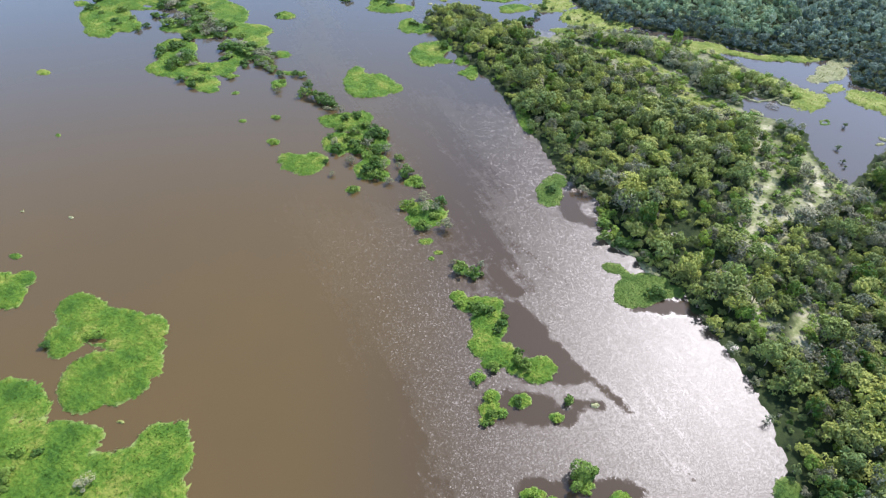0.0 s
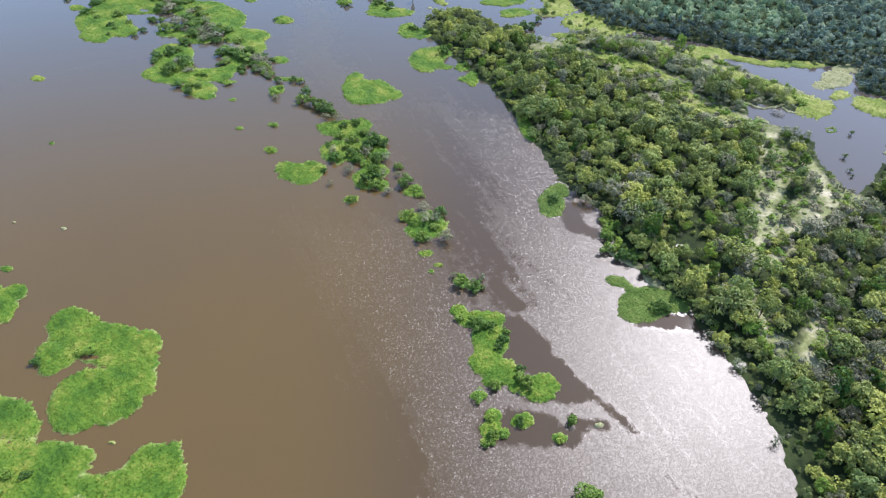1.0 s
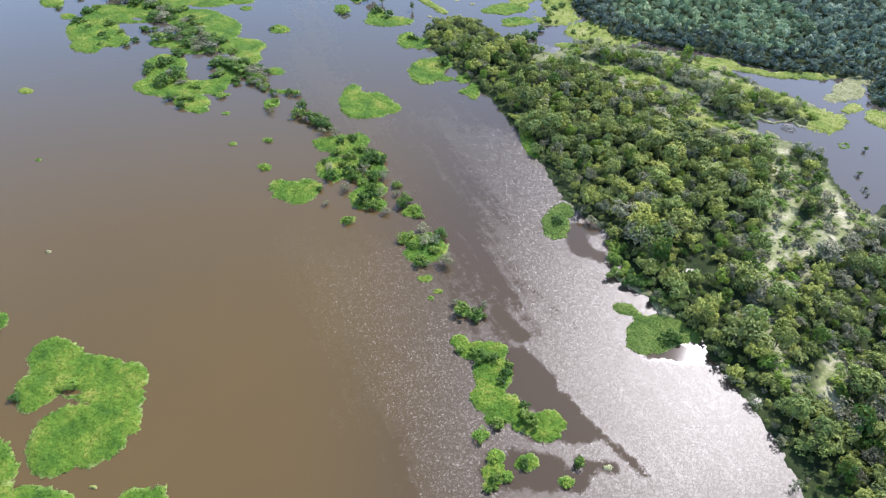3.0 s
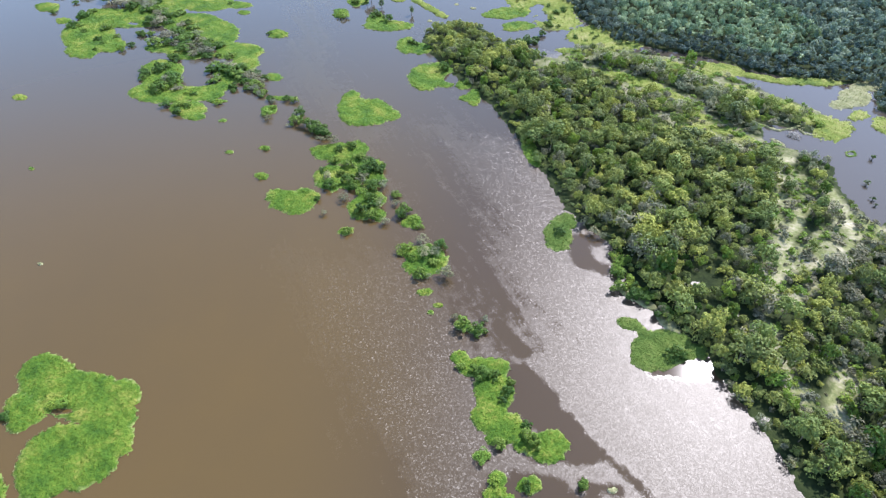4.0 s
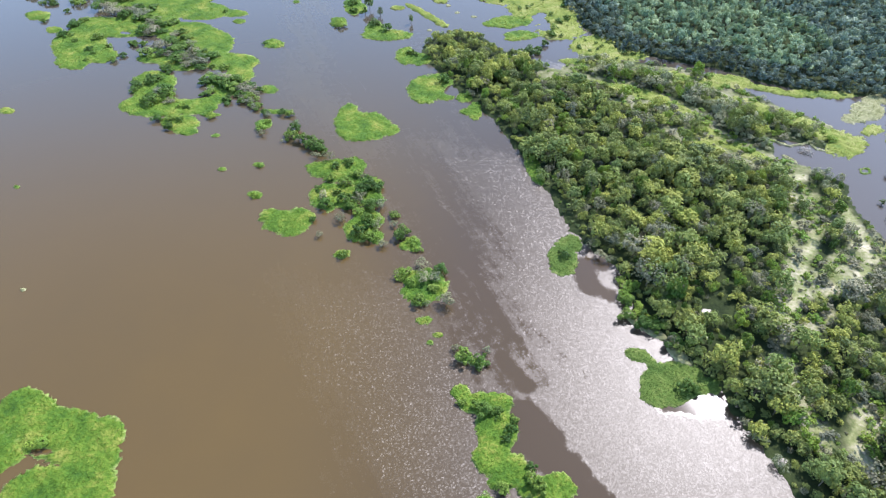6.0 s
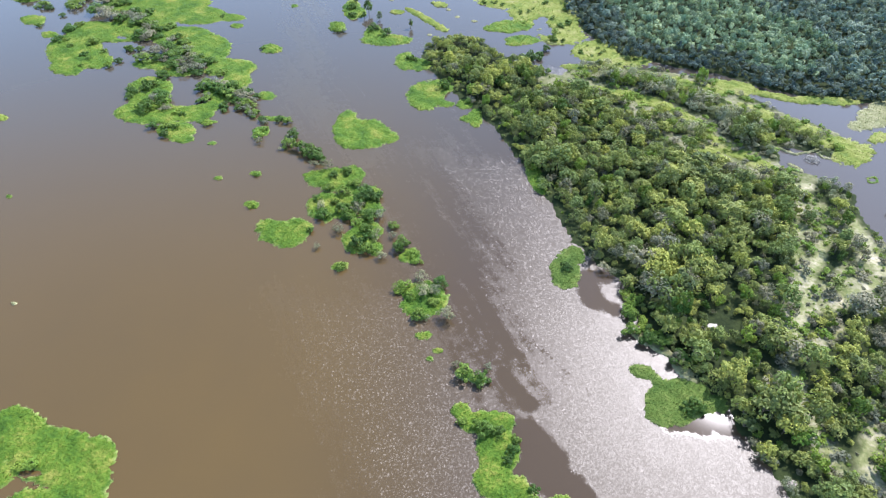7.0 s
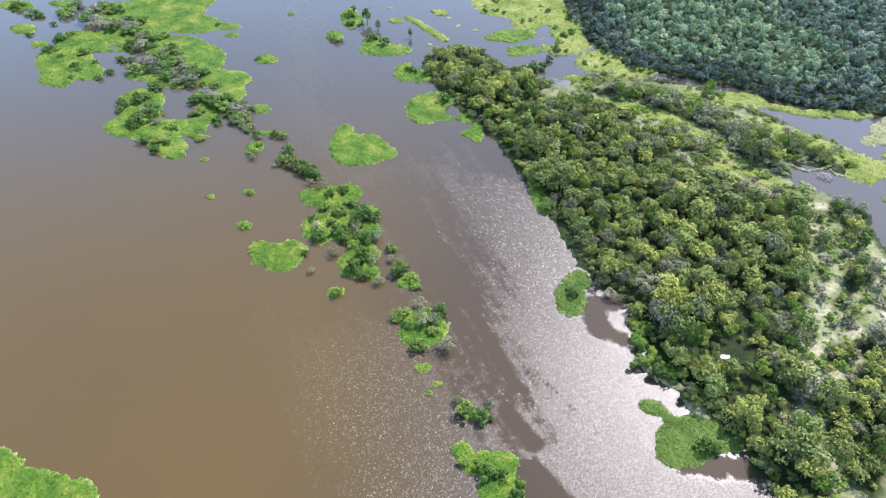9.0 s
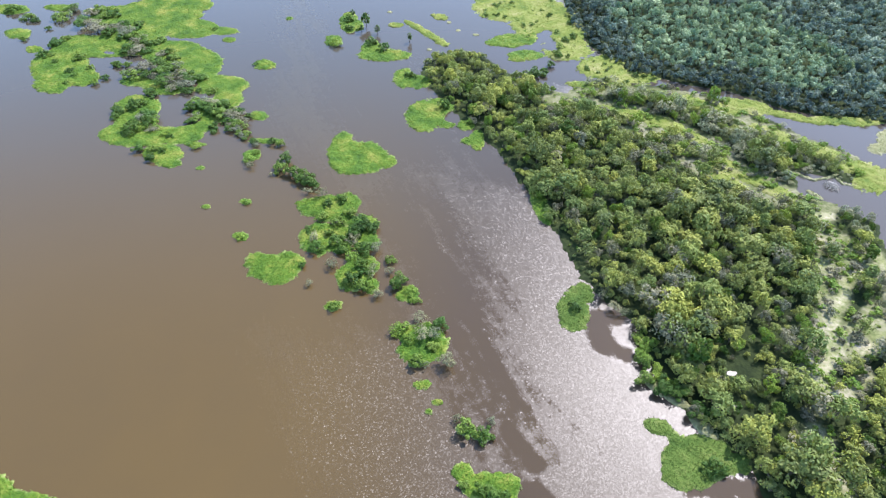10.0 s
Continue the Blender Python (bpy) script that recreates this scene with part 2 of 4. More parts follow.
def wobble(x, y, size, seed=0.0):
    """Smooth noise between about -1 and 1 over the plan."""
    x, y = np.asarray(x) / size + seed * 7.31, np.asarray(y) / size - seed * 3.77
    total, gain = 0.0, 1.0
    for k in range(3):
        u, v = x * 2**k, y * 2**k
        total = total + gain * (np.sin(u * 1.7 + 1.3 * np.sin(v * 1.1 + k)) * np.cos(v * 1.9 + 1.1 * np.sin(u * 0.7 + 2 * k)))
        gain *= 0.55
    return total / 1.4


def blobs_field(x, y, blobs):
    """Metres inside (+) or outside (-) a union of leaning ovals (x, y, long, short, degrees)."""
    best = np.full(np.shape(x), -50.0)
    for bx, by, long, short, turn in blobs:
        c, s = math.cos(radians(turn)), math.sin(radians(turn))
        u, v = ((x - bx) * c + (y - by) * s) / long, (-(x - bx) * s + (y - by) * c) / short
        r = np.sqrt(u * u + v * v) + 1e-6
        best = np.maximum(best, (1 - r) * np.sqrt((x - bx) ** 2 + (y - by) ** 2 + 1e-6) / r)
    return best


def mat_height(f, x, y, rise, seed):
    """The height of a mat's top f metres in from its rim: tussocks on a low dome."""
    lumps = 0.45 * wobble(x, y, 0.85, seed) + 0.40 * wobble(x, y, 2.1, seed + 1) + 0.3 * wobble(x, y, 7.0, seed + 2)
    return rise * (0.35 + 0.65 * np.clip(f / 1.6, 0, 1)) * np.maximum(1 + lumps, 0.25)


def sheet(field, box, cell, rise, seed):
    """The top of a low mat wherever field(x, y) > 0: corners and faces; its rim dips under the water."""
    xs, ys = np.arange(box[0], box[2] + cell, cell), np.arange(box[1], box[3] + cell, cell)
    gx, gy = np.meshgrid(xs, ys)
    f = field(gx, gy)
    fx, fy = field(gx + 0.05, gy), field(gx, gy + 0.05)
    dx, dy = (fx - f) / 0.05, (fy - f) / 0.05
    slope = np.maximum(dx * dx + dy * dy, 0.05)
    step = np.where(f < 0, -f / slope, 0)
    mx, my = np.clip(dx * step, -cell, cell), np.clip(dy * step, -cell, cell)
    z = np.where(f > 0, mat_height(f, gx, gy, rise, seed), -0.12)
    h, w = f.shape
    inside = f > 0
    cells = inside[:-1, :-1] | inside[1:, :-1] | inside[:-1, 1:] | inside[1:, 1:]
    iy, ix = np.nonzero(cells)
    a = iy * w + ix
    quads = np.stack([a, a + 1, a + w + 1, a + w], 1)
    used, faces = np.unique(quads, return_inverse=True)
    verts = np.stack([(gx + mx).ravel(), (gy + my).ravel(), z.ravel()], 1)[used]
    return verts, faces.reshape(-1, 4)


def tufts(rng, x, y, z, height, width, blades=3):
    """Leaning pointed blades in tufts at the given places: corners, triangles and a tint."""
    n = len(x)
    base = np.repeat(np.stack([x, y, z], 1), blades, 0)
    turn = rng.uniform(0, 2 * np.pi, n * blades)
    tall = np.repeat(height * rng.uniform(0.6, 1.3, n), blades) * rng.uniform(0.7, 1.1, n * blades)
    wide = width * rng.uniform(0.7, 1.3, n * blades)
    side = np.stack([np.cos(turn), np.sin(turn), 0 * turn], 1)
    lean = np.stack([np.cos(turn + 1.5), np.sin(turn + 1.5), 0 * turn], 1) * (tall * rng.uniform(0.2, 1.1, n * blades))[:, None]
    up = np.stack([0 * tall, 0 * tall, tall], 1)
    verts = np.stack([base - side * wide[:, None] / 2, base + side * wide[:, None] / 2, base + lean + up], 1).reshape(-1, 3)
    return verts, np.arange(len(verts)).reshape(-1, 3), np.repeat(np.repeat(rng.uniform(0, 1, n), blades), 3)


ISLANDS = []


def island(label, blobs, cuts, kind):
    """One floating mat: the matted bed, its grass blades and its bleached fringe."""
    seed = len(ISLANDS) + 1
    rng = np.random.default_rng(seed)
    least = min(min(b[3] for b in blobs), 4.0)
    rough = min(1.25, 0.24 * least + 0.12) * (1.9 if kind == "marsh" else 1.0)

    def field(x, y):
        f = blobs_field(x, y, blobs) + rough * (0.75 * wobble(x, y, 3.2, seed) + 0.62 * wobble(x, y, 0.8, seed + 5))
        if cuts:
            f = np.minimum(f, (1.4 if kind == "marsh" else 0.25) * wobble(x, y, 3.4 if kind == "marsh" else 1.4, seed + 9) - blobs_field(x, y, cuts))
        return f

    box = (min(b[0] - b[2] for b in blobs) - 2, min(b[1] - b[2] for b in blobs) - 2, max(b[0] + b[2] for b in blobs) + 2, max(b[1] + b[2] for b in blobs) + 2)
    area = (box[2] - box[0]) * (box[3] - box[1])
    cell = 0.35 if area < 300 else 0.55 if area < 3000 else 0.9
    verts, faces = sheet(field, box, cell, 0.45, seed)
    bed = new("floating_mat", mesh_of("floating_mat", verts, faces, TURF[kind], smooth=True))
    rim = np.clip(1.15 - field(verts[:, 0], verts[:, 1]) / 0.34, 0, 1) * np.clip(0.75 + wobble(verts[:, 0], verts[:, 1], 2.6, seed + 6), 0, 1)
    bed.data.attributes.new("rim", "FLOAT", "POINT").data.foreach_set("value", rim.astype(np.float32))
    tagged(bed, label, "plant mat", "floating mats on the river")
    far = blobs[0][1] > 200
    count = int(area * (3.5 if far else 10.0))
    x, y = rng.uniform(box[0], box[2], count), rng.uniform(box[1], box[3], count)
    f = field(x, y)
    keep = f > 0.10 + 0.30 * rng.uniform(0, 1, count) ** 2
    x, y, f = x[keep], y[keep], f[keep]
    v, t, tint = tufts(rng, x, y, mat_height(f, x, y, 0.45, seed) - 0.06, 0.22, 0.115 if not far else 0.20)
    if len(t):
        part("grass_cover", mesh_of("grass_cover", v, t, BLADE[kind], 0.4 * tint), bed, "upright grass and reed cover", "stuff")
    x, y = rng.uniform(box[0], box[2], count), rng.uniform(box[1], box[3], count)
    f = field(x, y)
    keep = (f > -0.10) & (f < 0.30) & (wobble(x, y, 2.6, seed + 6) > -0.35)
    v, t, tint = tufts(rng, x[keep], y[keep], mat_height(np.maximum(f[keep], 0), x[keep], y[keep], 0.45, seed) - 0.04, 0.12, 0.30, 2)
    if len(t):
        part("bleached_fringe", mesh_of("bleached_fringe", v, t, FRINGE), bed, "pale bleached weed along the waterline", "stuff")
    ISLANDS.append((bed, field))
    return bed


# ---- trees ----
def crown_shape(rng, leaves, lobes, flat=0.62, leaf=0.15, ragged=0.2):
    """A crown of radius 1 whose middle is the origin: pointed leaf sprays on a cluster of lobes. Corners of triangles, lobe centres."""
    n = lobes
    turn, out = np.arange(n) * 2.39996 + rng.uniform(0, 6) + rng.uniform(-0.7, 0.7, n), np.sqrt((np.arange(n) + 0.3) / n) * 0.72
    centres = np.stack([np.cos(turn) * out, np.sin(turn) * out, flat * (0.42 - 0.75 * out**2) + rng.uniform(-0.24, 0.24, n)], 1)
    radii = (0.15 + 0.34 * rng.uniform(0, 1, n) ** 1.4) * (11 / n) ** 0.35
    centres[:, :2] *= rng.uniform(0.6, 1.35, (n, 1)) * rng.uniform(0.8, 1.2, 2)
    got = []
    while sum(map(len, got)) < leaves:
        k = rng.integers(0, n, leaves)
        way = rng.normal(size=(leaves, 3))
        way[:, 2] += 0.45
        way /= np.linalg.norm(way, axis=1)[:, None]
        place = centres[k] + way * (radii[k] * (1 + ragged * rng.uniform(-0.9, 0.55, leaves)))[:, None] * (1, 1, 0.85)
        deep = np.zeros(leaves, bool)
        for c, r in zip(centres, radii):
            deep |= np.linalg.norm(place - c, axis=1) < 0.72 * r
        got.append(np.concatenate([place, way], 1)[~deep])
    rows = np.concatenate(got)[:leaves]
    place, way = rows[:, :3], rows[:, 3:]
    normal = way + (0, 0, 0.30) + rng.normal(size=way.shape) * 0.36
    normal /= np.linalg.norm(normal, axis=1)[:, None]
    side = np.cross(normal, rng.normal(size=way.shape))
    side /= np.linalg.norm(side, axis=1)[:, None]
    fore = np.cross(normal, side)
    long, wide = leaf * rng.uniform(0.7, 1.35, leaves)[:, None], leaf * rng.uniform(0.4, 0.75, leaves)[:, None]
    droop = normal * long * 0.3
    verts = np.stack([place + fore * long - droop, place - fore * long * 0.5 + side * wide, place - fore * long * 0.5 - side * wide], 1).reshape(-1, 3)
    return verts, centres


def stick(a, b, ra, rb, sides=5):
    """A tapered limb from a to b: corners and quads."""
    a, b = np.array(a, float), np.array(b, float)
    d = (b - a) / np.linalg.norm(b - a)
    u = np.cross(d, (0.31, 0.9, 0.2))
    u /= np.linalg.norm(u)
    w = np.cross(d, u)
    turn = np.arange(sides) * 2 * np.pi / sides
    ring = np.cos(turn)[:, None] * u + np.sin(turn)[:, None] * w
    k = np.arange(sides)
    return np.concatenate([a + ring * ra, b + ring * rb]), np.stack([k, (k + 1) % sides, (k + 1) % sides + sides, k + sides], 1)


def joined(pieces):
    verts, faces, at = [], [], 0
    for v, f in pieces:
        verts.append(v), faces.append(f + at)
        at += len(v)
    return np.concatenate(verts), np.concatenate(faces)


def trunk_shape(rng, centres, stem, limbs, thick, sides=6):
    """Trunk and limbs for a crown of radius 1 whose middle is stem above the foot."""
    fork = np.array((rng.uniform(-0.08, 0.08), rng.uniform(-0.08, 0.08), stem * 0.55))
    pieces = [stick((0, 0, -0.1), fork, thick, thick * 0.7, sides), stick(fork, (fork[0] * 1.6, fork[1] * 1.6, stem * 0.95), thick * 0.7, thick * 0.3, sides - 1)]
    for c in centres[rng.permutation(len(centres))[:limbs]]:
        knee = fork + (c + (0, 0, stem) - fork) * 0.5 + (0, 0, 0.08)
        pieces += [stick(fork, knee, thick * 0.5, thick * 0.32, sides - 1), stick(knee, c * 1.02 + (0, 0, stem), thick * 0.32, thick * 0.1, sides - 1)]
    return joined(pieces)


# kind: leaves, lobes, flatness, leaf size, raggedness, height of the crown's middle, limbs, trunk
KINDS = {
    "olive": (660, 15, 0.66, 0.120, 0.56, 1.55, 6, 0.055),
    "dark": (840, 13, 0.74, 0.116, 0.22, 0.72, 5, 0.060),
    "grey": (520, 13, 0.70, 0.102, 0.55, 1.25, 9, 0.045),
    "ash": (420, 11, 0.70, 0.095, 0.60, 1.25, 11, 0.045),
    "yellow": (680, 12, 0.60, 0.105, 0.45, 0.70, 5, 0.045),
    "far": (170, 8, 0.80, 0.215, 0.22, 1.70, 3, 0.050),
    "far_pale": (170, 8, 0.80, 0.215, 0.22, 1.70, 3, 0.050),
    "far_edge": (170, 8, 0.80, 0.215, 0.22, 1.70, 3, 0.050),
    "scrub_grey": (120, 7, 0.70, 0.215, 0.50, 0.80, 4, 0.045),
    "scrub_yellow": (120, 7, 0.60, 0.220, 0.35, 0.65, 2, 0.045),
    "scrub_dark": (180, 7, 0.70, 0.190, 0.25, 0.70, 2, 0.045),
    "silver": (480, 12, 0.70, 0.105, 0.50, 1.25, 9, 0.045),
}
VARIANTS = 10
SHAPES, SLIM = {}, {}
for number, (kind, (leaves, lobes, flat, leaf, ragged, stem, limbs, thick)) in enumerate(KINDS.items()):
    SHAPES[kind], SLIM[kind] = [], []
    for variant in range(VARIANTS):
        rng = np.random.default_rng(100 * number + variant)
        v, centres = crown_shape(rng, leaves, lobes, flat, leaf, ragged)
        v = v + (0, 0, stem)
        tv, tf = trunk_shape(rng, centres, stem, limbs, thick)
        SHAPES[kind].append((v, tv, tf))
        slim = trunk_shape(rng, centres, stem, 4 if "grey" in kind else 0, thick, 4)
        SLIM[kind].append(slim)
MESHES = {kind: [(mesh_of("crown", v, np.arange(len(v)).reshape(-1, 3), LEAF[kind], np.zeros(len(v))), mesh_of("trunk", tv, tf, BARK, smooth=True)) for v, tv, tf in shapes]
          for kind, shapes in SHAPES.items()}


def tree(kind, name, x, y, radius, tall, rng, label, group, sink=0.0):
    """A single tree or bush: an empty at its foot with a trunk and a crown."""
    crown, trunk = MESHES[kind][rng.integers(0, VARIANTS)]
    root = new(name)
    root.empty_display_size = 0.3
    root.matrix_world = Matrix.LocRotScale((x, y, -0.03 - sink * radius * tall), Euler((0, 0, rng.uniform(0, 6.28))), (radius * rng.uniform(0.85, 1.2), radius * rng.uniform(0.85, 1.2), radius * tall))
    part("trunk", trunk, root)
    part("crown", crown, root)
    return tagged(root, label, "bush" if "bush" in name else "tree", group)


def wood(kind, rows, name, label, category, rng):
    """Many trees that nobody could count, as one mesh each for crowns and trunks. rows: x, y, radius, tall, sink."""
    vs, ts, tv, tf, at = [], [], [], [], 0
    for x, y, r, tall, sink in rows:
        foot = (x, y, -sink * r * tall)
        pick = rng.integers(0, VARIANTS)
        v, (t, f) = SHAPES[kind][pick][0], SLIM[kind][pick]
        c, s = math.cos(q := rng.uniform(0, 6.28)), math.sin(q)
        a, b = r * rng.uniform(0.8, 1.25), r * rng.uniform(0.8, 1.25)
        turn = np.array([[c * a, -s * b, 0], [s * a, c * b, 0], [0, 0, r * tall]]).T
        vs.append(v @ turn + foot)
        ts.append(np.full(len(v), rng.uniform(0, 1)))
        tv.append(t @ turn + foot)
        tf.append(f + at)
        at += len(t)
    v = np.concatenate(vs)
    ob = new(name, mesh_of(name, v, np.arange(len(v)).reshape(-1, 3), LEAF[kind], np.concatenate(ts)))
    tagged(ob, label, category, kind="stuff")
    part("trunks", mesh_of("trunks", np.concatenate(tv), np.concatenate(tf), BARK), ob, "grey-brown trunks and limbs", "stuff")
    return ob


# ---- the plan: mats on the river, shores, clearings, calm water, bushes ----
island("large bright green floating grass mat split by a narrow channel", [(-93, 95.7, 8.4, 5.5, 144), (-93.7, 86.7, 6.2, 3.9, 137), (-83.2, 91.2, 10.5, 6.4, 165), (-73.1, 91.7, 5, 3.5, 144), (-75.2, 86.9, 8.1, 5.6, 139), (-78.7, 76.6, 10.8, 6.9, 161), (-82.6, 73.3, 7.3, 4.8, 148), (-71.7, 81.1, 5.9, 4.2, 145), (-83.1, 70, 4.3, 2.8, 154)], [(-89.8, 82.9, 4.6, 0.7, 42), (-85.4, 87, 2.5, 0.7, 179)], "grass")
island("ragged green grass mat with a blunt point", [(-116.4, 103.3, 8.2, 4.5, 133), (-113.7, 107.8, 3.6, 2.3, 150), (-122.6, 103.1, 8.9, 4.8, 135)], [], "grass")
island("broad green grass mat with pale trampled patches and shrubs", [(-97.7, 70.9, 8.8, 5, 162), (-93.1, 69.5, 5.5, 3.3, 157), (-104.8, 68.7, 12.6, 7, 138), (-87.4, 59.4, 15.1, 6, 175), (-81.4, 62, 8.3, 3.5, 175), (-87.2, 52, 14.5, 6.8, 171), (-73.6, 52.7, 12.5, 5.8, 173), (-76.1, 43.1, 14.8, 7.2, 172), (-59.1, 58.1, 8.3, 5.8, 132), (-62.4, 54, 8.7, 5.5, 164), (-56.4, 60.9, 5.3, 2.5, 113), (-55.6, 51.1, 5.7, 3.4, 120)], [(-72.8, 58.6, 2, 0.6, 17)], "grass")
island("long green reed island with dark shrubs on it", [(4, 102.8, 2.4, 2, 3), (9.9, 99.5, 6.5, 3.3, 2), (11.8, 93, 5.8, 4.7, 80), (10.8, 86.9, 4.8, 4.4, 69), (14.5, 83.9, 4.1, 3.8, 55), (12.2, 81.6, 3, 2.3, 5)], [], "grass")
island("rounded green reed patch under a dark bush", [(20.2, 80.1, 5.2, 3.2, 4), (22.6, 79.6, 4.7, 3.8, 14)], [], "grass")
island("small olive clump of reeds", [(8.4, 77.4, 2, 1.2, 2)], [], "grass")
island("narrow green reed strip with bushes", [(11.4, 72.3, 2.1, 1.9, 65), (11, 69, 2.6, 2.5, 45), (9.6, 65.9, 1.4, 1.2, 12), (13.5, 68.2, 1.5, 1.3, 9)], [], "grass")
island("small rounded green reed patch", [(17.8, 70.9, 2.7, 2, 7)], [], "grass")
island("tiny green floating reed patch", [(25.7, 67, 1.9, 1.2, 6)], [], "grass")
island("tiny olive floating reed patch", [(29.1, 71.5, 1.4, 1, 9)], [], "grass")
island("tiny brown floating weed patch", [(34.9, 70.2, 1.2, 0.7, 7)], [], "pale")
island("green reed fringe round a dark bush", [(29.7, 51.7, 1.8, 1, 6), (29.7, 53.9, 2.4, 1.4, 6)], [], "grass")
island("green reed patch with pale edges", [(18.8, 49.6, 3, 1.7, 4), (21, 48.4, 3.4, 1.4, 2)], [], "grass")
island("green reed patch in glittering water", [(36.3, 49, 2.5, 1.5, 7)], [], "grass")
island("thin green floating weed patch", [(-4.8, 123.2, 2.3, 1.4, 0)], [], "grass")
island("thin green floating weed patch", [(-3.3, 116.3, 1, 0.9, 177)], [], "grass")
island("thin green floating weed patch", [(-1.4, 118.8, 1.3, 0.8, 1)], [], "grass")
island("thin green weed patch below a bush pair", [(8.5, 110.4, 2.5, 1.3, 1), (4.9, 111.8, 2.2, 1.3, 1)], [], "dark")
island("green headland of grass tied to the wooded shore", [(47.9, 113, 3.3, 2.2, 159), (51, 109.6, 2.8, 2.1, 124), (54.4, 105.9, 8.1, 5.2, 11), (51.5, 102.9, 6.2, 4.2, 13), (61, 104.6, 4.4, 2.7, 11)], [], "backlit")
island("green grass headland beside the wooded shore", [(33.6, 145.8, 7.1, 4.3, 79), (36.7, 151.6, 4.3, 3.5, 62), (33.2, 147.8, 3.7, 2.8, 12)], [], "backlit")
island("green grass margin along the wooded shore", [(71, 51.1, 4.1, 2.6, 48), (71.2, 47.5, 4.2, 2.7, 38)], [], "backlit")
island("green grass margin along the wooded shore", [(30, 187.3, 8.9, 3, 98), (28.5, 194.2, 4.7, 1.9, 84)], [], "grass")
island("green grass margin along the wooded shore", [(51.6, 121.5, 6.5, 1.6, 138), (57.7, 113.1, 3.7, 1.8, 133)], [], "pale")
island("green grass island with grey-green bushes", [(-7, 133, 4.7, 4.4, 105), (-5.7, 137.3, 5.7, 4.4, 179), (-2.1, 134.8, 5.1, 3.5, 91)], [], "grass")
island("pale green weed patch beside a dark bush", [(-9.2, 151.2, 3.2, 2.7, 98), (-11.1, 150.2, 2.1, 2, 165)], [], "grass")
island("green grass island almost covered by bushes", [(-25, 157.1, 5.5, 4.6, 110), (-23.1, 161.4, 5, 4.5, 134), (-20, 154.1, 2.9, 2.4, 107)], [], "grass")
island("green grass island with round dark bushes", [(-36.6, 172.2, 6.9, 5.7, 119), (-30.9, 172.7, 6.8, 4.9, 105), (-24.8, 177.7, 5.3, 4.8, 142), (-23.3, 171.6, 4.8, 4.1, 109)], [], "grass")
island("oval green grass island with bushes down its middle", [(-36.2, 186.3, 9.5, 5.3, 177), (-30.9, 188.5, 4.8, 4.3, 135), (-33.9, 182.6, 6.9, 3.6, 178)], [], "grass")
island("flat oval green grass mat", [(-47.3, 160, 7.7, 5.7, 166), (-52.4, 161.9, 4.4, 3.3, 120), (-43.5, 162.3, 5, 3.8, 116)], [], "grass")
island("small green mat with a round bush", [(-28.9, 146.7, 2.7, 1.9, 173)], [], "grass")
island("small green floating mat", [(-59.7, 172.8, 2.4, 1.8, 159)], [], "grass")
island("small green floating mat", [(-62, 188.4, 2, 1.5, 158)], [], "grass")
island("tiny green floating mat", [(-73.8, 185.8, 1.5, 1, 163)], [], "grass")
island("tiny green floating mat", [(-81.1, 205.1, 1.7, 1.2, 165)], [], "grass")
island("bright green bare grass island with a raised crown", [(-28.4, 212.2, 9.9, 9, 145), (-35.2, 214.1, 11.9, 5, 99), (-35.8, 222.1, 5.2, 3.1, 101), (-20.6, 210.1, 4.6, 3.8, 173), (-30.7, 206.8, 7.6, 4.6, 177)], [], "grass")
island("green weed bank under a hedge of bushes", [(-63, 221, 6.3, 1.7, 0), (-65.6, 212.6, 3.5, 2.8, 132)], [], "grass")
island("wide green floating meadow with scattered bushes", [(-157.1, 291.1, 15.8, 9.8, 162), (-159.2, 272, 18.7, 10.4, 128), (-156.6, 259.2, 9.6, 5.9, 136), (-146.1, 288.1, 12.6, 7, 170), (-148.1, 265.2, 10.1, 6.6, 141), (-145.2, 295.1, 10.4, 6.2, 167)], [(-143.8, 285.6, 2.7, 1.8, 153)], "grass")
island("long green floating meadow along a wooded spine", [(-138.8, 297.9, 18.2, 12.6, 139), (-115.8, 285.1, 15.7, 11.3, 155), (-104.8, 276.8, 15, 10.7, 127), (-90.5, 259.4, 12.4, 7.7, 171), (-83.6, 250.1, 8.7, 5.4, 114), (-109.5, 259.1, 11.7, 7.6, 166), (-122.6, 261.1, 8, 3.9, 174), (-86.4, 240.8, 9.7, 7.5, 137), (-118.7, 309.7, 15.9, 10.2, 168), (-102.5, 307.1, 8.3, 4, 177), (-136.1, 326.4, 21.3, 14.4, 162), (-125.5, 335.8, 12.3, 8.8, 159), (-154.2, 321, 15.4, 10.7, 146), (-69.1, 237.2, 3.8, 3, 135), (-153.1, 354.8, 26.5, 14.3, 173)], [(-98.8, 249.9, 5.2, 3.8, 153), (-101.7, 259.2, 3.4, 2.5, 156)], "grass")
island("small green floating mat", [(-96.3, 298.2, 3.2, 2.5, 149)], [], "grass")
island("green floating meadow with a water notch", [(-109.9, 224.4, 13.6, 7.5, 171), (-97.7, 223.9, 12.1, 5.5, 176), (-89.7, 230.5, 6.4, 4.5, 162), (-96.4, 213.1, 7.6, 5.4, 154), (-92.8, 208.1, 5, 2.8, 172), (-115.6, 242.3, 10.3, 7.2, 139), (-116.8, 234.5, 8.3, 4.7, 122)], [(-98.3, 236.7, 8.9, 6.4, 157)], "grass")
island("thin green floating mat", [(-86.7, 218.6, 3.9, 1.3, 179)], [], "grass")
island("green floating mat with a dark bush", [(-192, 302.5, 7, 4.4, 153)], [], "grass")
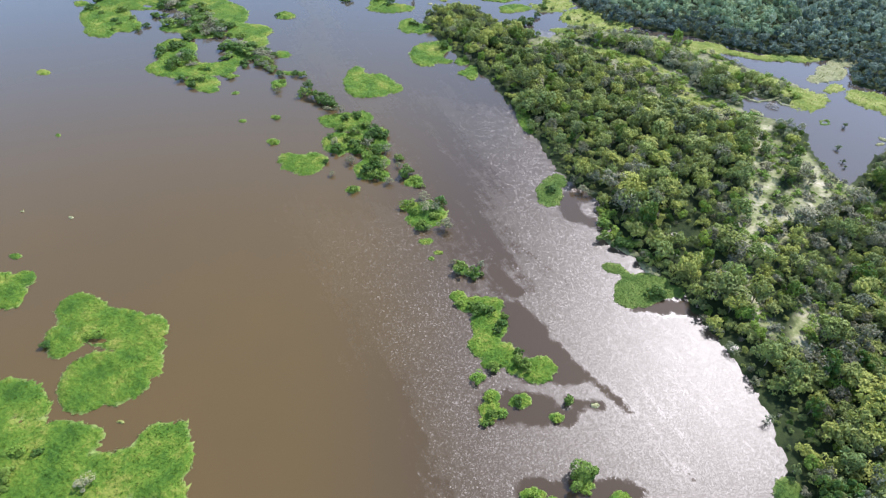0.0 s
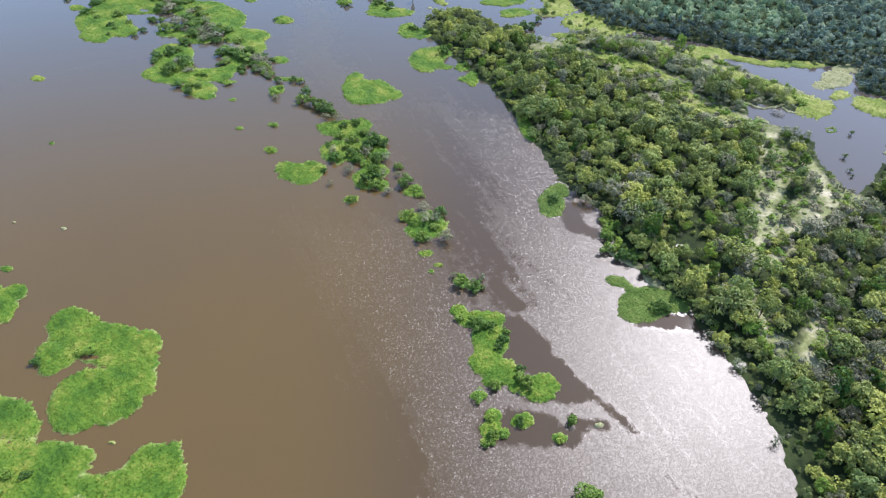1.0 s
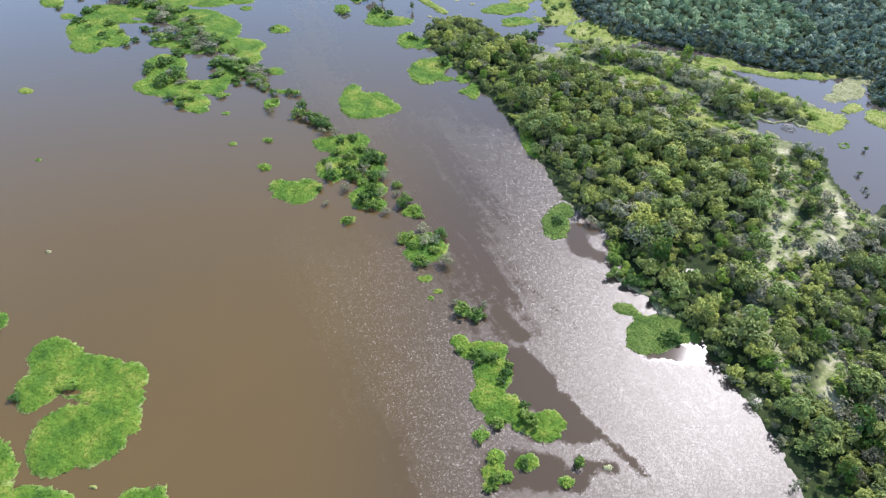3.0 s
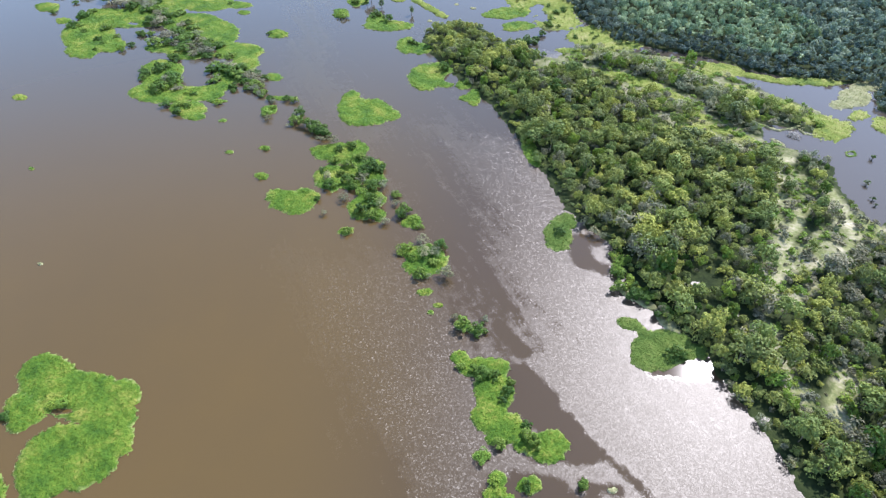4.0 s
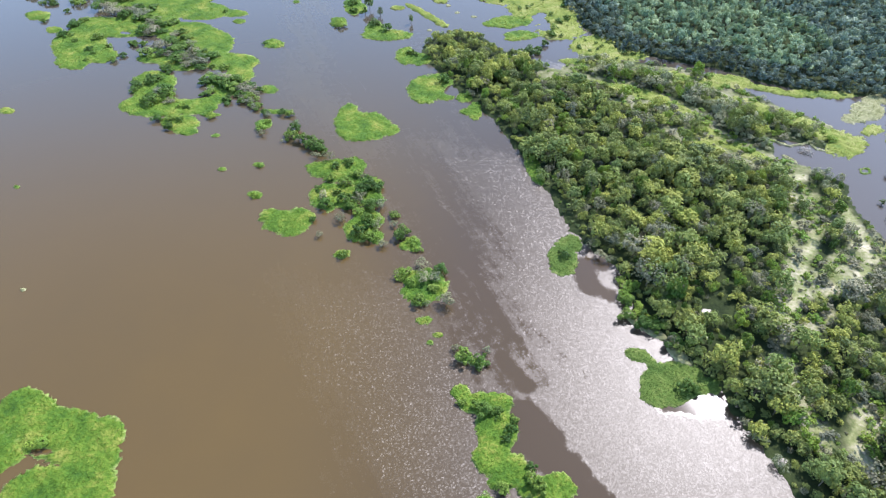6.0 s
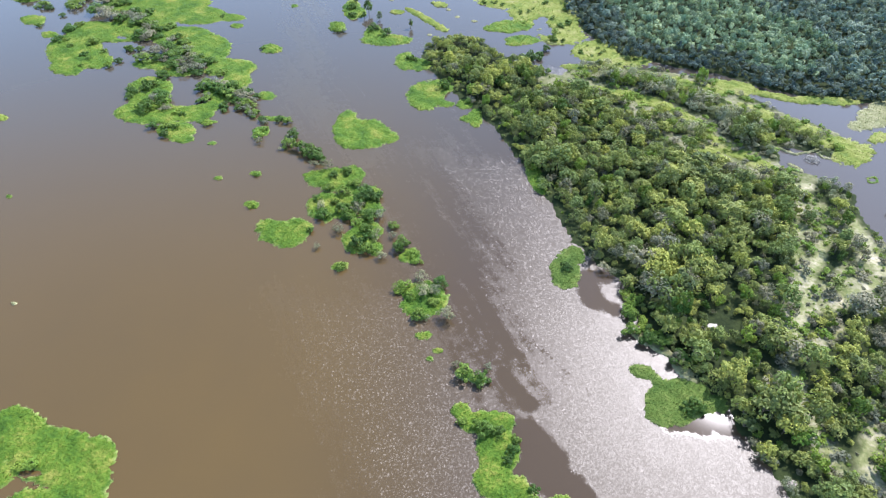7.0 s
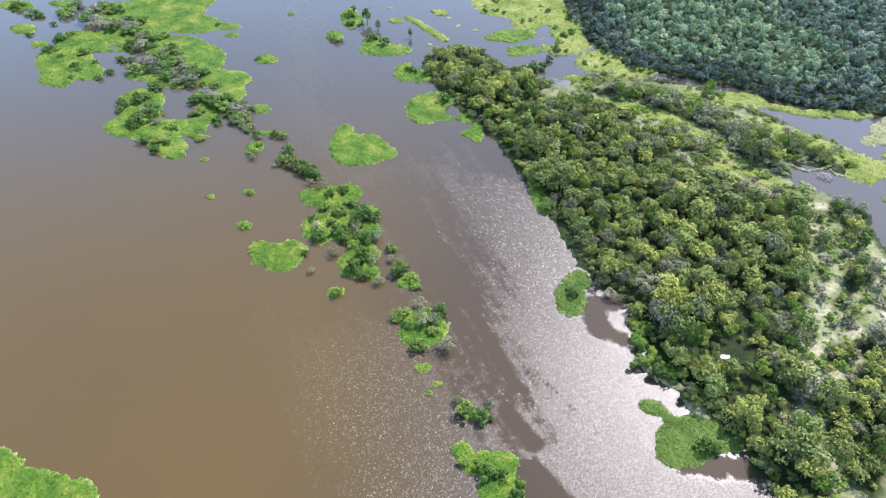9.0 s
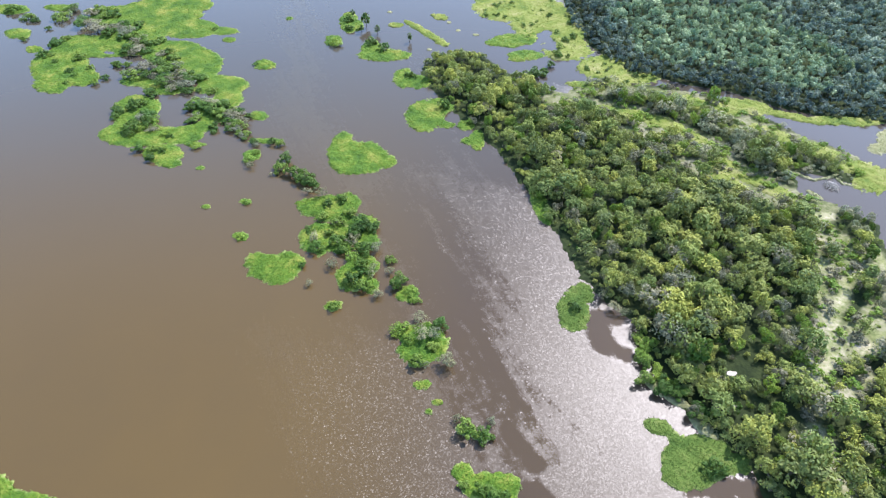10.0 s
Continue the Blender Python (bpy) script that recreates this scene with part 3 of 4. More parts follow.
island("green floating mat with a dark bush", [(-208.5, 328.1, 9.3, 5.3, 164)], [], "grass")
island("thin green floating mat", [(-186.6, 330.5, 7.8, 3.8, 173)], [], "grass")
island("tiny green floating mat", [(-177.5, 287.6, 4.4, 2.7, 155)], [], "grass")
island("small oval green floating mat", [(-75.6, 275.9, 4.9, 4, 142)], [], "grass")
island("tiny green floating mat", [(-73.8, 320.8, 1.9, 1.5, 119)], [], "grass")
island("green mat with dark shrubs among drowned trees", [(-45.2, 317.1, 11, 4.7, 98), (-41.7, 314.1, 6, 3.6, 99)], [], "grass")
island("small mat overgrown with yellow-green shrubs", [(-50, 298.5, 5.6, 3.7, 103)], [], "grass")
island("green mat with two round bushes", [(-26.4, 285.2, 11.6, 5.6, 0), (-32.3, 291.3, 8.5, 4.4, 97)], [], "grass")
island("thin yellow-green floating weed line", [(-14.3, 313.5, 7.8, 2.2, 131), (-7.5, 304.9, 9.6, 2.4, 126), (-1.9, 297.8, 4.6, 2.5, 125)], [], "marsh")
island("pale thin floating weed line", [(-23.4, 314.5, 3.7, 2.4, 179)], [], "marsh")
island("thin yellow-green floating weed line", [(-3.2, 324.1, 5.1, 2.6, 138)], [], "marsh")
island("green mat off the wooded point", [(-16.9, 266.1, 7.8, 4.1, 94), (-11.1, 263, 5.9, 5.4, 175)], [], "grass")
island("bright green mat beside the wooded shore", [(-7.6, 238.2, 10.7, 7.1, 92), (-2.9, 244.2, 6.4, 6.4, 16), (-0.7, 234.5, 5, 4.5, 3)], [(3.5, 237.2, 3.8, 3.7, 60)], "grass")
island("bright green mat beside the wooded shore", [(7.5, 232.1, 3.7, 3.3, 81)], [], "grass")
island("bright green mat beside the wooded shore", [(11.3, 222.8, 6.2, 2.8, 87), (9.3, 222.1, 4, 2.4, 2)], [], "grass")
island("tiny floating weed tuft", [(-71.2, 65.2, 0.9, 0.4, 175)], [], "marsh")
island("tiny floating weed patch", [(-120.6, 116, 2, 1.1, 168)], [], "grass")
island("tiny floating weed patch", [(-136.4, 175.6, 1.3, 0.8, 139)], [], "grass")
island("tiny floating weed patch", [(-163.1, 219.9, 3.2, 2, 153)], [], "grass")
island("bright green drifting grass at the marsh edge", [(29.1, 300, 8.6, 6.6, 9), (22.6, 297.7, 6, 3.3, 3), (36.9, 303.5, 7.9, 4, 82)], [], "grass")
island("bright green drifting grass at the marsh edge", [(34.1, 286.3, 7.8, 4.6, 4), (30.2, 282.7, 4.3, 2.5, 4)], [], "grass")
island("wide yellow-green flooded marsh between two woods", [(30.4, 336.4, 18, 16.4, 47), (45.3, 321.9, 25, 14.5, 80), (53, 291.9, 11.3, 9.6, 47), (65.1, 277, 11.3, 9.1, 30), (75.8, 266.8, 10.5, 5.4, 6), (54.8, 313.1, 18, 10.2, 78), (27.4, 355.1, 17.5, 14.4, 12)], [(42.4, 302.5, 5.2, 4.2, 68), (45.8, 294.9, 5.4, 3.2, 79), (45.7, 307.1, 4.1, 2.3, 80), (37.1, 292.6, 3, 2.1, 8), (50.7, 277.2, 4.7, 4, 48), (47.3, 279.6, 3, 2.3, 70)], "marsh")
island("yellow-green marsh edge of the forest pond", [(114.2, 246.1, 9.1, 6, 171), (128, 240.4, 7.8, 2.5, 166), (146.4, 236.9, 14.1, 3.1, 176), (134.1, 237.5, 6.8, 2.5, 162)], [], "marsh")
island("bright green tongue of marsh in the pond", [(140.3, 202.3, 9, 5.8, 35), (137.5, 208.5, 6.2, 3.9, 23), (145, 204, 5.1, 3.2, 42)], [], "marsh")
island("yellow-green grassy strip between two lines of trees", [(58, 244.4, 14.7, 3.6, 162), (76, 236, 12, 3.6, 140), (83.1, 230.3, 15.7, 4.5, 132), (89.8, 203.4, 9, 4.4, 132), (97, 206, 12, 4.2, 128), (107, 194, 9, 3.8, 128)], [], "marsh")
island("yellow-green grassy strip behind the pond trees", [(94.7, 249, 19.5, 4.8, 154), (61.1, 261.2, 13.3, 3.1, 175), (118, 228, 10, 4.2, 138), (131, 217, 9, 4.2, 138)], [], "marsh")
island("ring of floating weed in the pond", [(140.1, 187.7, 2.5, 1.6, 33)], [(140.1, 187.7, 1.3, 0.8, 29)], "grass")
island("bright green marsh bank of the pond", [(165.6, 202.7, 9.5, 7.7, 152), (175.4, 198.7, 12.4, 7, 23), (154.5, 211.8, 4.8, 3, 30)], [], "marsh")
island("pale dry weed bank of the pond", [(159.7, 225.5, 9.2, 5.4, 46), (152.5, 219.8, 5.6, 3.3, 20), (168.1, 233.4, 7.1, 3.7, 13)], [], "pale")
island("pale bleached mud rim along the pond bank", [(115.5, 205.5, 3, 0.8, 150), (119, 202.8, 3.4, 0.8, 145), (123.4, 202.3, 3.2, 0.7, 12), (128, 203.9, 2.6, 0.7, 20)], [], "pale")
island("pale bleached mud rim at the tip of the pond bank", [(128.9, 201, 2.2, 0.7, 100), (131, 199.2, 1.9, 0.7, 150)], [], "pale")
island("pale weed patch along the pond bank", [(117.5, 194, 3, 1.2, 120)], [], "pale")
SHORE = [(73.9, 36.1), (72.4, 47.5), (72.4, 54.4), (72.7, 63.3), (73.1, 74.7), (69.9, 85.8), (66.5, 95.4), (64.8, 102), (62.4, 107), (55.1, 115.4), (49.6, 123.8), (48.6, 133.6), (48.5, 142.6), (41.9, 150.5), (37.4, 156.9), (32.1, 177.9), (25.5, 196.5), (15.8, 219.5), (5.5, 236.5), (-4.1, 253.2), (-8.8, 263.1), (-10.3, 274.6), (-4.6, 284.6), (5, 288.9), (14.7, 286.5), (25.8, 271.5), (35.2, 261.6)]
POND_SIDE = [(46.7, 255.3), (62.2, 267.5), (77.3, 263.2), (92, 259.1), (109.4, 250.9), (114.5, 241), (120.3, 237.1), (127.8, 227.8), (136.3, 219.6), (142.1, 214.3), (132.9, 200.1), (115.5, 206.1), (113.3, 195.1), (125.9, 187.2), (131.1, 179.9), (127.3, 172.9), (128.1, 165), (129.5, 155.7), (131.5, 151), (140, 157.9), (148.3, 167.5), (160.8, 172), (182.2, 174.7)]
FAR_WOOD = [(60.9, 391.3), (57.3, 331.7), (60.8, 301.8), (67.5, 283.4), (76.5, 270.1), (93.2, 263.5), (111.5, 257.3), (125, 246.3), (137.6, 240.6), (160.5, 235.2), (170.9, 233.4), (163.7, 215.5), (173.7, 208.6), (199.2, 202.3)]
CLEARINGS = [(113, 160, 102, 146, 1.3), (102, 146, 93.5, 131, 1.3), (93, 131, 86, 122, 1.6), (124, 167, 121.4, 146, 1.5), (108, 138, 118, 142, 1.2), (101, 132, 107, 136, 1.0), (128, 151, 134, 142, 2.3), (131, 163, 131, 158, 1.0), (82.3, 113.5, 80, 104, 1.1), (82, 96.5, 83.5, 91, 1.5), (95, 98.5, 89, 91, 1.2), (89, 91, 89, 85, 1.2), (106, 163, 101, 152, 0.8), (68, 230, 78, 227, 3.2), (91, 203, 98, 200, 2.5), (85, 256, 98, 254, 3.0), (109, 250, 121, 247, 2.9), (102, 191, 108, 190, 1.7), (115, 206, 119, 203, 1.4), (111, 193, 120, 188, 2.1), (96, 208, 114, 186, 5.0), (72, 240, 94, 218, 5.6), (43, 250, 72, 240, 5.2), (81, 210, 97, 194, 3.4), (111, 234, 141, 209, 4.8), (45, 255, 76, 259, 2.7), (76, 259, 111, 237, 3.4)]
SCRUBLAND = [(114, 172, 102, 150, 4.5), (102, 150, 86, 123, 3.2), (113, 175, 124, 153, 5.2), (120, 150, 99, 134, 4.2), (128, 147, 133, 145, 4.4), (96, 99, 88, 85, 3.2), (82, 112, 82, 90, 2.6), (83, 118, 100, 126, 2.5)]
BACKWATER = [(115, 241, 125, 238, 4.6), (127, 239, 137, 239, 4.6), (65, 270, 110, 253, 5.8), (110, 253, 138, 240, 5.5), (138, 240, 168, 235, 5.3), (129, 231, 150, 225, 9.6), (157, 215, 135, 159, 25.1), (173, 195, 171, 169, 19.3), (114, 202, 135, 194, 8.8), (37, 296, 51, 271, 10.0), (22, 290, 39, 262, 4.9)]
POOLS = [(67.4, 127, 69.4, 127.4, 0.45), (72.2, 129, 75.8, 129.2, 0.4), (66, 119, 67, 119, 0.4), (71, 86, 72, 87, 0.6), (77, 118, 76, 116, 0.5)]
CALM = [(19, 97, 23, 91, 3.8), (20, 90, 26, 83, 4.8), (21, 78.5, 31, 78.5, 2.9), (14, 94, 16, 83, 2.3), (12, 69.5, 22, 69, 4.4), (22, 68.5, 28, 67, 2.5), (29, 71, 36, 70, 1.2), (28, 86, 35, 77, 1.2), (35, 77, 43, 68, 1.0), (47, 59, 52, 53, 0.7), (24, 120, 34, 107, 0.2), (18, 50.5, 39, 50, 2.8), (51, 100, 66, 99, 2.8), (39, 143.5, 45, 144, 2.6), (39, 142, 40, 136, 3.4), (40, 135, 45, 132, 2.4), (14, 112, 20, 104, 2.6), (131, 231, 150, 225, 7.2), (153, 207, 135, 159, 20.0), (169, 195, 165, 173, 12.9), (116, 202, 135, 194, 5.3), (42, 296, 52, 276, 7.5)]
SHELTERED = [(-600, -200), (10, -200), (6, 42), (0, 58), (-9, 72), (-19, 88), (-32, 107), (-40, 122), (-45, 138), (-14, 137), (-4, 143), (-16, 166), (-34, 196), (-60, 236), (-90, 420), (-600, 420)]
CALM_WIDE = [(5, 120, 17, 108, 3.8), (-4, 158, 13, 118, 7.5), (-16, 188, 5, 146, 12.1), (3, 130, 14, 114, 5.1), (-6, 262, 16, 205, 11.0), (-30, 345, 25, 305, 42.0), (-38, 300, -14, 226, 24.0)]
DARK_A = [(47.2, 124.6, 2.1), (50.6, 122.3, 2.4), (54.2, 121.2, 2.2), (57.2, 116.4, 2.2), (48.4, 129.6, 1.8), (-97.1, 85.4, 1.2), (9.9, 97.2, 1.9), (8.0, 98.2, 1.5), (12.1, 97.1, 1.5), (14.9, 92.9, 1.3), (13.8, 90.6, 1.1), (15.9, 95.1, 1.2), (4.2, 99.4, 1.0), (19.3, 80.7, 2.6), (18.6, 84.4, 1.2), (12.4, 79.9, 1.5), (11.1, 67.4, 1.5), (10.0, 65.3, 1.1), (17.4, 70.6, 1.3), (29.2, 53.6, 3.0), (28.9, 71.1, 1.4), (4.9, 111.6, 2.2), (8.9, 110.3, 2.0), (56.8, 103.5, 2.1), (53.6, 110.6, 0.2), (34.0, 146.1, 1.8), (-85.5, 57.7, 1.2), (-89.5, 53.1, 1.6), (-88.5, 49.8, 1.0)]
DARK_B = [(-12.3, 154.1, 2.6), (-0.8, 140.8, 1.7), (-2.8, 133.6, 1.5), (-6.3, 129.2, 2.0), (-25.3, 154.7, 2.6), (-22.0, 152.8, 2.0), (-22.6, 157.6, 1.9), (-30.8, 169.8, 2.3), (-29.1, 166.7, 1.8), (-33.6, 173.3, 1.7), (-24.5, 176.7, 3.1), (-21.2, 176.1, 2.0), (-26.5, 173.0, 2.2), (-22.7, 167.1, 2.3), (-15.2, 162.6, 1.6), (-22.9, 160.8, 2.1), (-36.9, 180.4, 1.7), (-31.9, 178.9, 2.0), (-28.6, 182.5, 1.7), (-36.1, 186.9, 1.8), (-31.8, 188.6, 1.8), (-36.5, 167.6, 2.0), (-53.9, 203.9, 2.3)]
DARK_C = [(32.1, 266.0, 2.6), (35.7, 267.5, 2.8), (39.9, 270.0, 2.2), (43.7, 276.6, 1.8), (47.7, 285.5, 2.0), (52.8, 299.5, 1.6), (57.1, 303.5, 1.7), (-49.6, 201.8, 2.6), (-45.9, 198.9, 2.6), (-43.3, 196.8, 2.4), (-41.0, 195.4, 1.5), (-53.5, 209.5, 2.3), (-57.3, 218.4, 1.6), (-60.5, 219.3, 1.6), (-39.9, 175.2, 1.3), (-39.4, 160.9, 1.1), (-28.4, 146.2, 1.5), (-45.4, 317.9, 2.4), (-44.1, 309.3, 1.8), (-32.8, 295.3, 2.3), (-26.6, 289.8, 2.5), (-14.1, 266.5, 2.1), (-0.6, 243.5, 2.8), (-116.2, 240.9, 2.8), (-114.4, 243.6, 2.1), (-112.5, 225.6, 3.0), (-112.2, 229.3, 2.0), (-107.1, 230.8, 2.7), (-96.9, 222.4, 1.4), (-96.5, 213.8, 1.5), (-99.1, 209.4, 1.7), (-99.9, 214.5, 1.7), (-104.9, 214.6, 1.6)]
DARK_D = [(-83.2, 228.0, 2.2), (-70.5, 224.4, 1.8), (-77.3, 227.5, 1.8), (-76.8, 237.9, 2.5), (-72.3, 235.9, 1.7), (-91.6, 254.0, 1.8), (-96.1, 254.3, 1.5), (-95.4, 240.7, 2.6), (-113.8, 251.2, 2.6), (-136.0, 273.8, 2.3), (-131.4, 273.6, 1.9), (-136.5, 263.2, 1.6), (-146.1, 271.3, 1.6), (-153.1, 268.5, 1.8), (-149.7, 264.6, 1.4), (-150.4, 258.8, 1.3), (-153.6, 279.3, 2.4), (-162.6, 276.1, 1.4), (-170.1, 291.8, 2.5), (-167.7, 296.9, 2.0), (-180.2, 307.1, 1.5), (-194.0, 317.5, 2.6), (-190.4, 315.9, 1.8), (-186.3, 296.3, 1.5), (-178.9, 319.4, 3.5), (-206.3, 326.1, 3.0), (-170.0, 281.5, 2.4), (-79.1, 275.6, 1.2), (-125.6, 294.2, 2.5), (-105.0, 307.8, 1.3)]
GREY_A = [(73.2, 76.0, 1.5), (71.0, 85.6, 1.7), (68.6, 91.0, 1.5), (67.2, 94.6, 1.2), (72.6, 66.5, 1.3), (44.2, 146.2, 1.8), (42.2, 150.6, 1.7), (46.5, 145.0, 1.3), (-5.8, 142.1, 1.9), (-5.2, 136.9, 2.3), (-2.2, 137.2, 1.8), (0.7, 128.9, 2.3), (-4.4, 128.4, 1.1), (-19.6, 167.5, 1.8), (-19.6, 158.5, 1.7), (-15.0, 158.8, 1.4), (-17.6, 150.2, 1.4), (-31.5, 160.9, 1.6), (-36.3, 154.1, 1.2), (-38.5, 191.4, 2.1), (-43.2, 192.6, 1.4), (-64.8, 205.9, 1.3), (3.0, 114.3, 1.3), (10.7, 113.6, 1.2), (-72.3, 51.1, 1.9), (-56.8, 201.5, 0.9), (-26.3, 170.1, 2.0), (-37.9, 171.4, 1.7)]
SPINE_A = [(-164.3, 310.6, 4.2), (-155.8, 305.4, 3.9), (-166.1, 323.5, 3.8), (-157.2, 321.1, 3.5), (-149.9, 303.1, 3.6), (-142.3, 300.1, 3.8), (-135.9, 296.4, 3.8), (-131.1, 293.0, 3.2), (-134.1, 284.7, 3.4), (-129.5, 285.2, 3.2), (-147.6, 309.8, 3.1), (-140.4, 310.8, 2.6), (-126.8, 265.6, 3.2), (-123.8, 269.6, 2.8), (-120.2, 272.7, 3.3), (-114.1, 265.2, 3.7), (-112.4, 270.2, 3.5), (-107.9, 263.4, 3.4), (-104.0, 261.6, 3.2), (-99.6, 261.9, 3.0), (-111.0, 259.2, 3.2), (-101.0, 255.4, 2.9), (-119.5, 283.6, 2.7), (-114.8, 280.0, 2.4), (-118.3, 263.9, 3.0), (-105.3, 255.3, 2.9)]
SPINE_B = [(-89.4, 242.4, 3.4), (-85.0, 238.4, 3.6), (-81.3, 236.0, 3.4), (-77.7, 233.6, 2.9), (-93.6, 245.4, 2.6), (-83.5, 243.6, 2.6), (-73.9, 230.5, 2.5), (-73.9, 226.3, 2.0), (-91.4, 234.4, 2.1), (-92.9, 232.2, 1.6), (-77.1, 230.9, 2.1), (-71.1, 222.6, 1.6), (-66.2, 219.0, 1.8), (-121.3, 237.2, 2.5), (-110.1, 235.2, 2.7), (-104.4, 227.1, 1.8), (-177.4, 327.2, 2.7)]
YELLOW_A = [(48.2, 131.3, 2.4), (50.5, 126.7, 2.1), (53.0, 123.6, 1.7), (50.8, 134.9, 2.0), (48.2, 136.7, 1.5), (-85.6, 88.7, 1.8), (-87.3, 88.3, 1.3), (-89.6, 57.8, 1.7), (-91.5, 57.6, 1.2), (8.3, 76.7, 1.5), (10.8, 72.0, 1.4), (13.7, 67.7, 1.1), (25.9, 66.7, 1.1), (29.5, 51.1, 1.3), (18.7, 49.3, 1.6), (-10.7, 138.9, 2.3), (-8.8, 135.7, 1.8), (-12.0, 137.3, 1.4), (-9.2, 151.8, 1.5), (-7.6, 148.5, 1.2), (-26.2, 164.5, 1.8), (-19.8, 152.6, 1.4), (-48.7, 294.6, 2.5), (-65.9, 209.7, 1.9), (-64.5, 213.1, 1.7), (-105.8, 231.3, 2.3), (-108.3, 226.8, 2.0), (-123.5, 242.1, 1.7), (-139.1, 259.0, 2.0), (-86.2, 216.9, 1.6), (-99.3, 223.9, 1.6), (-59.3, 172.0, 1.3), (-61.6, 187.4, 1.1), (136.3, 204.8, 2.2)]
DROWNED = [(-36.6, 311.6, 2.6), (-38.2, 306.2, 1.3), (-30.9, 305.2, 1.3), (-16.1, 297.2, 1.3), (-43.9, 322.8, 1.3), (136.9, 170.7, 1.0), (146.0, 184.8, 1.0), (135.0, 163.0, 0.8), (134.4, 160.1, 0.6)]
HEAP = [(124.9, 198.3, 2.1)]
island("small pale raft of drifting weed", [(5.3, 309.8, 1.3, 1.2, 8)], [], "pale")
island("small pale raft of drifting weed", [(13.4, 305.3, 1.5, 1.1, 5)], [], "pale")
island("small pale raft of drifting weed", [(1.4, 318, 1.2, 1.1, 86)], [], "pale")
island("small pale raft of drifting weed", [(-7.2, 290.7, 1.2, 1, 0)], [], "pale")
island("small pale raft of drifting weed", [(-27.1, 328.7, 1.4, 1.3, 161)], [], "pale")
island("tiny floating weed patch", [(-112.4, 132.3, 0.7, 0.5, 160)], [], "pale")
island("tiny floating weed patch", [(-128.3, 134.9, 0.9, 0.5, 167)], [], "pale")
island("small pale raft of drifting weed", [(156.4, 176.8, 2.1, 1.2, 134)], [], "pale")
island("small pale raft of drifting weed", [(153.5, 174, 1.7, 0.9, 17)], [], "pale")


# ---- land ----
def polygon_field(x, y, corners):
    """Metres inside (+) or outside (-) a closed outline."""
    x, y = np.asarray(x, float), np.asarray(y, float)
    near, inside = np.full(x.shape, 1e9), np.zeros(x.shape, bool)
    for (ax, ay), (bx, by) in zip(corners, corners[1:] + corners[:1]):
        ex, ey = bx - ax, by - ay
        k = np.clip(((x - ax) * ex + (y - ay) * ey) / (ex * ex + ey * ey), 0, 1)
        near = np.minimum(near, np.hypot(x - ax - k * ex, y - ay - k * ey))
        if ay != by:
            inside ^= ((ay > y) != (by > y)) & (x < ax + (y - ay) * ex / ey)
    return np.where(inside, near, -near)


def capsule_field(x, y, rows):
    """Metres inside a union of rounded strips (ax, ay, bx, by, radius)."""
    best = np.full(np.shape(x), -60.0)
    for ax, ay, bx, by, r in rows:
        ex, ey = bx - ax, by - ay
        k = np.clip(((x - ax) * ex + (y - ay) * ey) / (ex * ex + ey * ey + 1e-6), 0, 1)
        best = np.maximum(best, r - np.hypot(x - ax - k * ex, y - ay - k * ey))
    return best


NEAR_LAND = SHORE + POND_SIDE + [(330, 176), (330, -10), (76, -10)]
FAR_LAND = FAR_WOOD + [(330, 205), (330, 470), (60, 470)]


def near_land(x, y):
    dry = polygon_field(x, y, NEAR_LAND) + 0.9 * wobble(x, y, 5.0, 1) + 0.5 * wobble(x, y, 1.5, 2)
    return np.minimum(dry, 0.6 * wobble(x, y, 2.2, 6) - capsule_field(x, y, POOLS))


def far_land(x, y):
    return polygon_field(x, y, FAR_LAND) + 0.9 * wobble(x, y, 6.0, 3)


for n, (field, box, label) in enumerate(((near_land, (-16, -12, 332, 292), "flooded forest floor with pale weed and mud"),
                                         (far_land, (52, 210, 332, 472), "shaded floor of the far forest"))):
    v, f = sheet(field, box, 1.2 + n, 0.22, 40 + n)
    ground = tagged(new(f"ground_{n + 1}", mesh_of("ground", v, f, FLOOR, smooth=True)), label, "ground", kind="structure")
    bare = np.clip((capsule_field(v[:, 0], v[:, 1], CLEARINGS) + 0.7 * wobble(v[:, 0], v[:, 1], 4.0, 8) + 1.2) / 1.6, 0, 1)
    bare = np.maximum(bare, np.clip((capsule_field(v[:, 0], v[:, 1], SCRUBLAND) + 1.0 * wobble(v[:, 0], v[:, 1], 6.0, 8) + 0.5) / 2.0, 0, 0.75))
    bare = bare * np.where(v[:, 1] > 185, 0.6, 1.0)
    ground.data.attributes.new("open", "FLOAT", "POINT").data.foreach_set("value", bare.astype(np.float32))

# ---- water ----
xs = np.concatenate([[-4500, -2500, -1200, -600, -380], np.concatenate([np.arange(-280, -52, 4.0), np.arange(-52, 100, 0.9), np.arange(100, 300.1, 4.0)]), [380, 600, 1200, 2500, 4500]])
ys = np.concatenate([[-4500, -2500, -1200, -500, -150], np.concatenate([np.arange(-40, 30, 4.0), np.arange(30, 220, 1.1), np.arange(220, 420.1, 4.0)]), [520, 800, 1500, 2800, 4500]])
gx, gy = np.meshgrid(xs, ys)
w = len(xs)
corner = (np.arange(len(ys) - 1)[:, None] * w + np.arange(w - 1)[None]).ravel()
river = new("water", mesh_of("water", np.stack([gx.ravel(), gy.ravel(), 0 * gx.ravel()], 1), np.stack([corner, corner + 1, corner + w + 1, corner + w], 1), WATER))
shelter = np.maximum(capsule_field(gx, gy, CALM), capsule_field(gx, gy, BACKWATER))
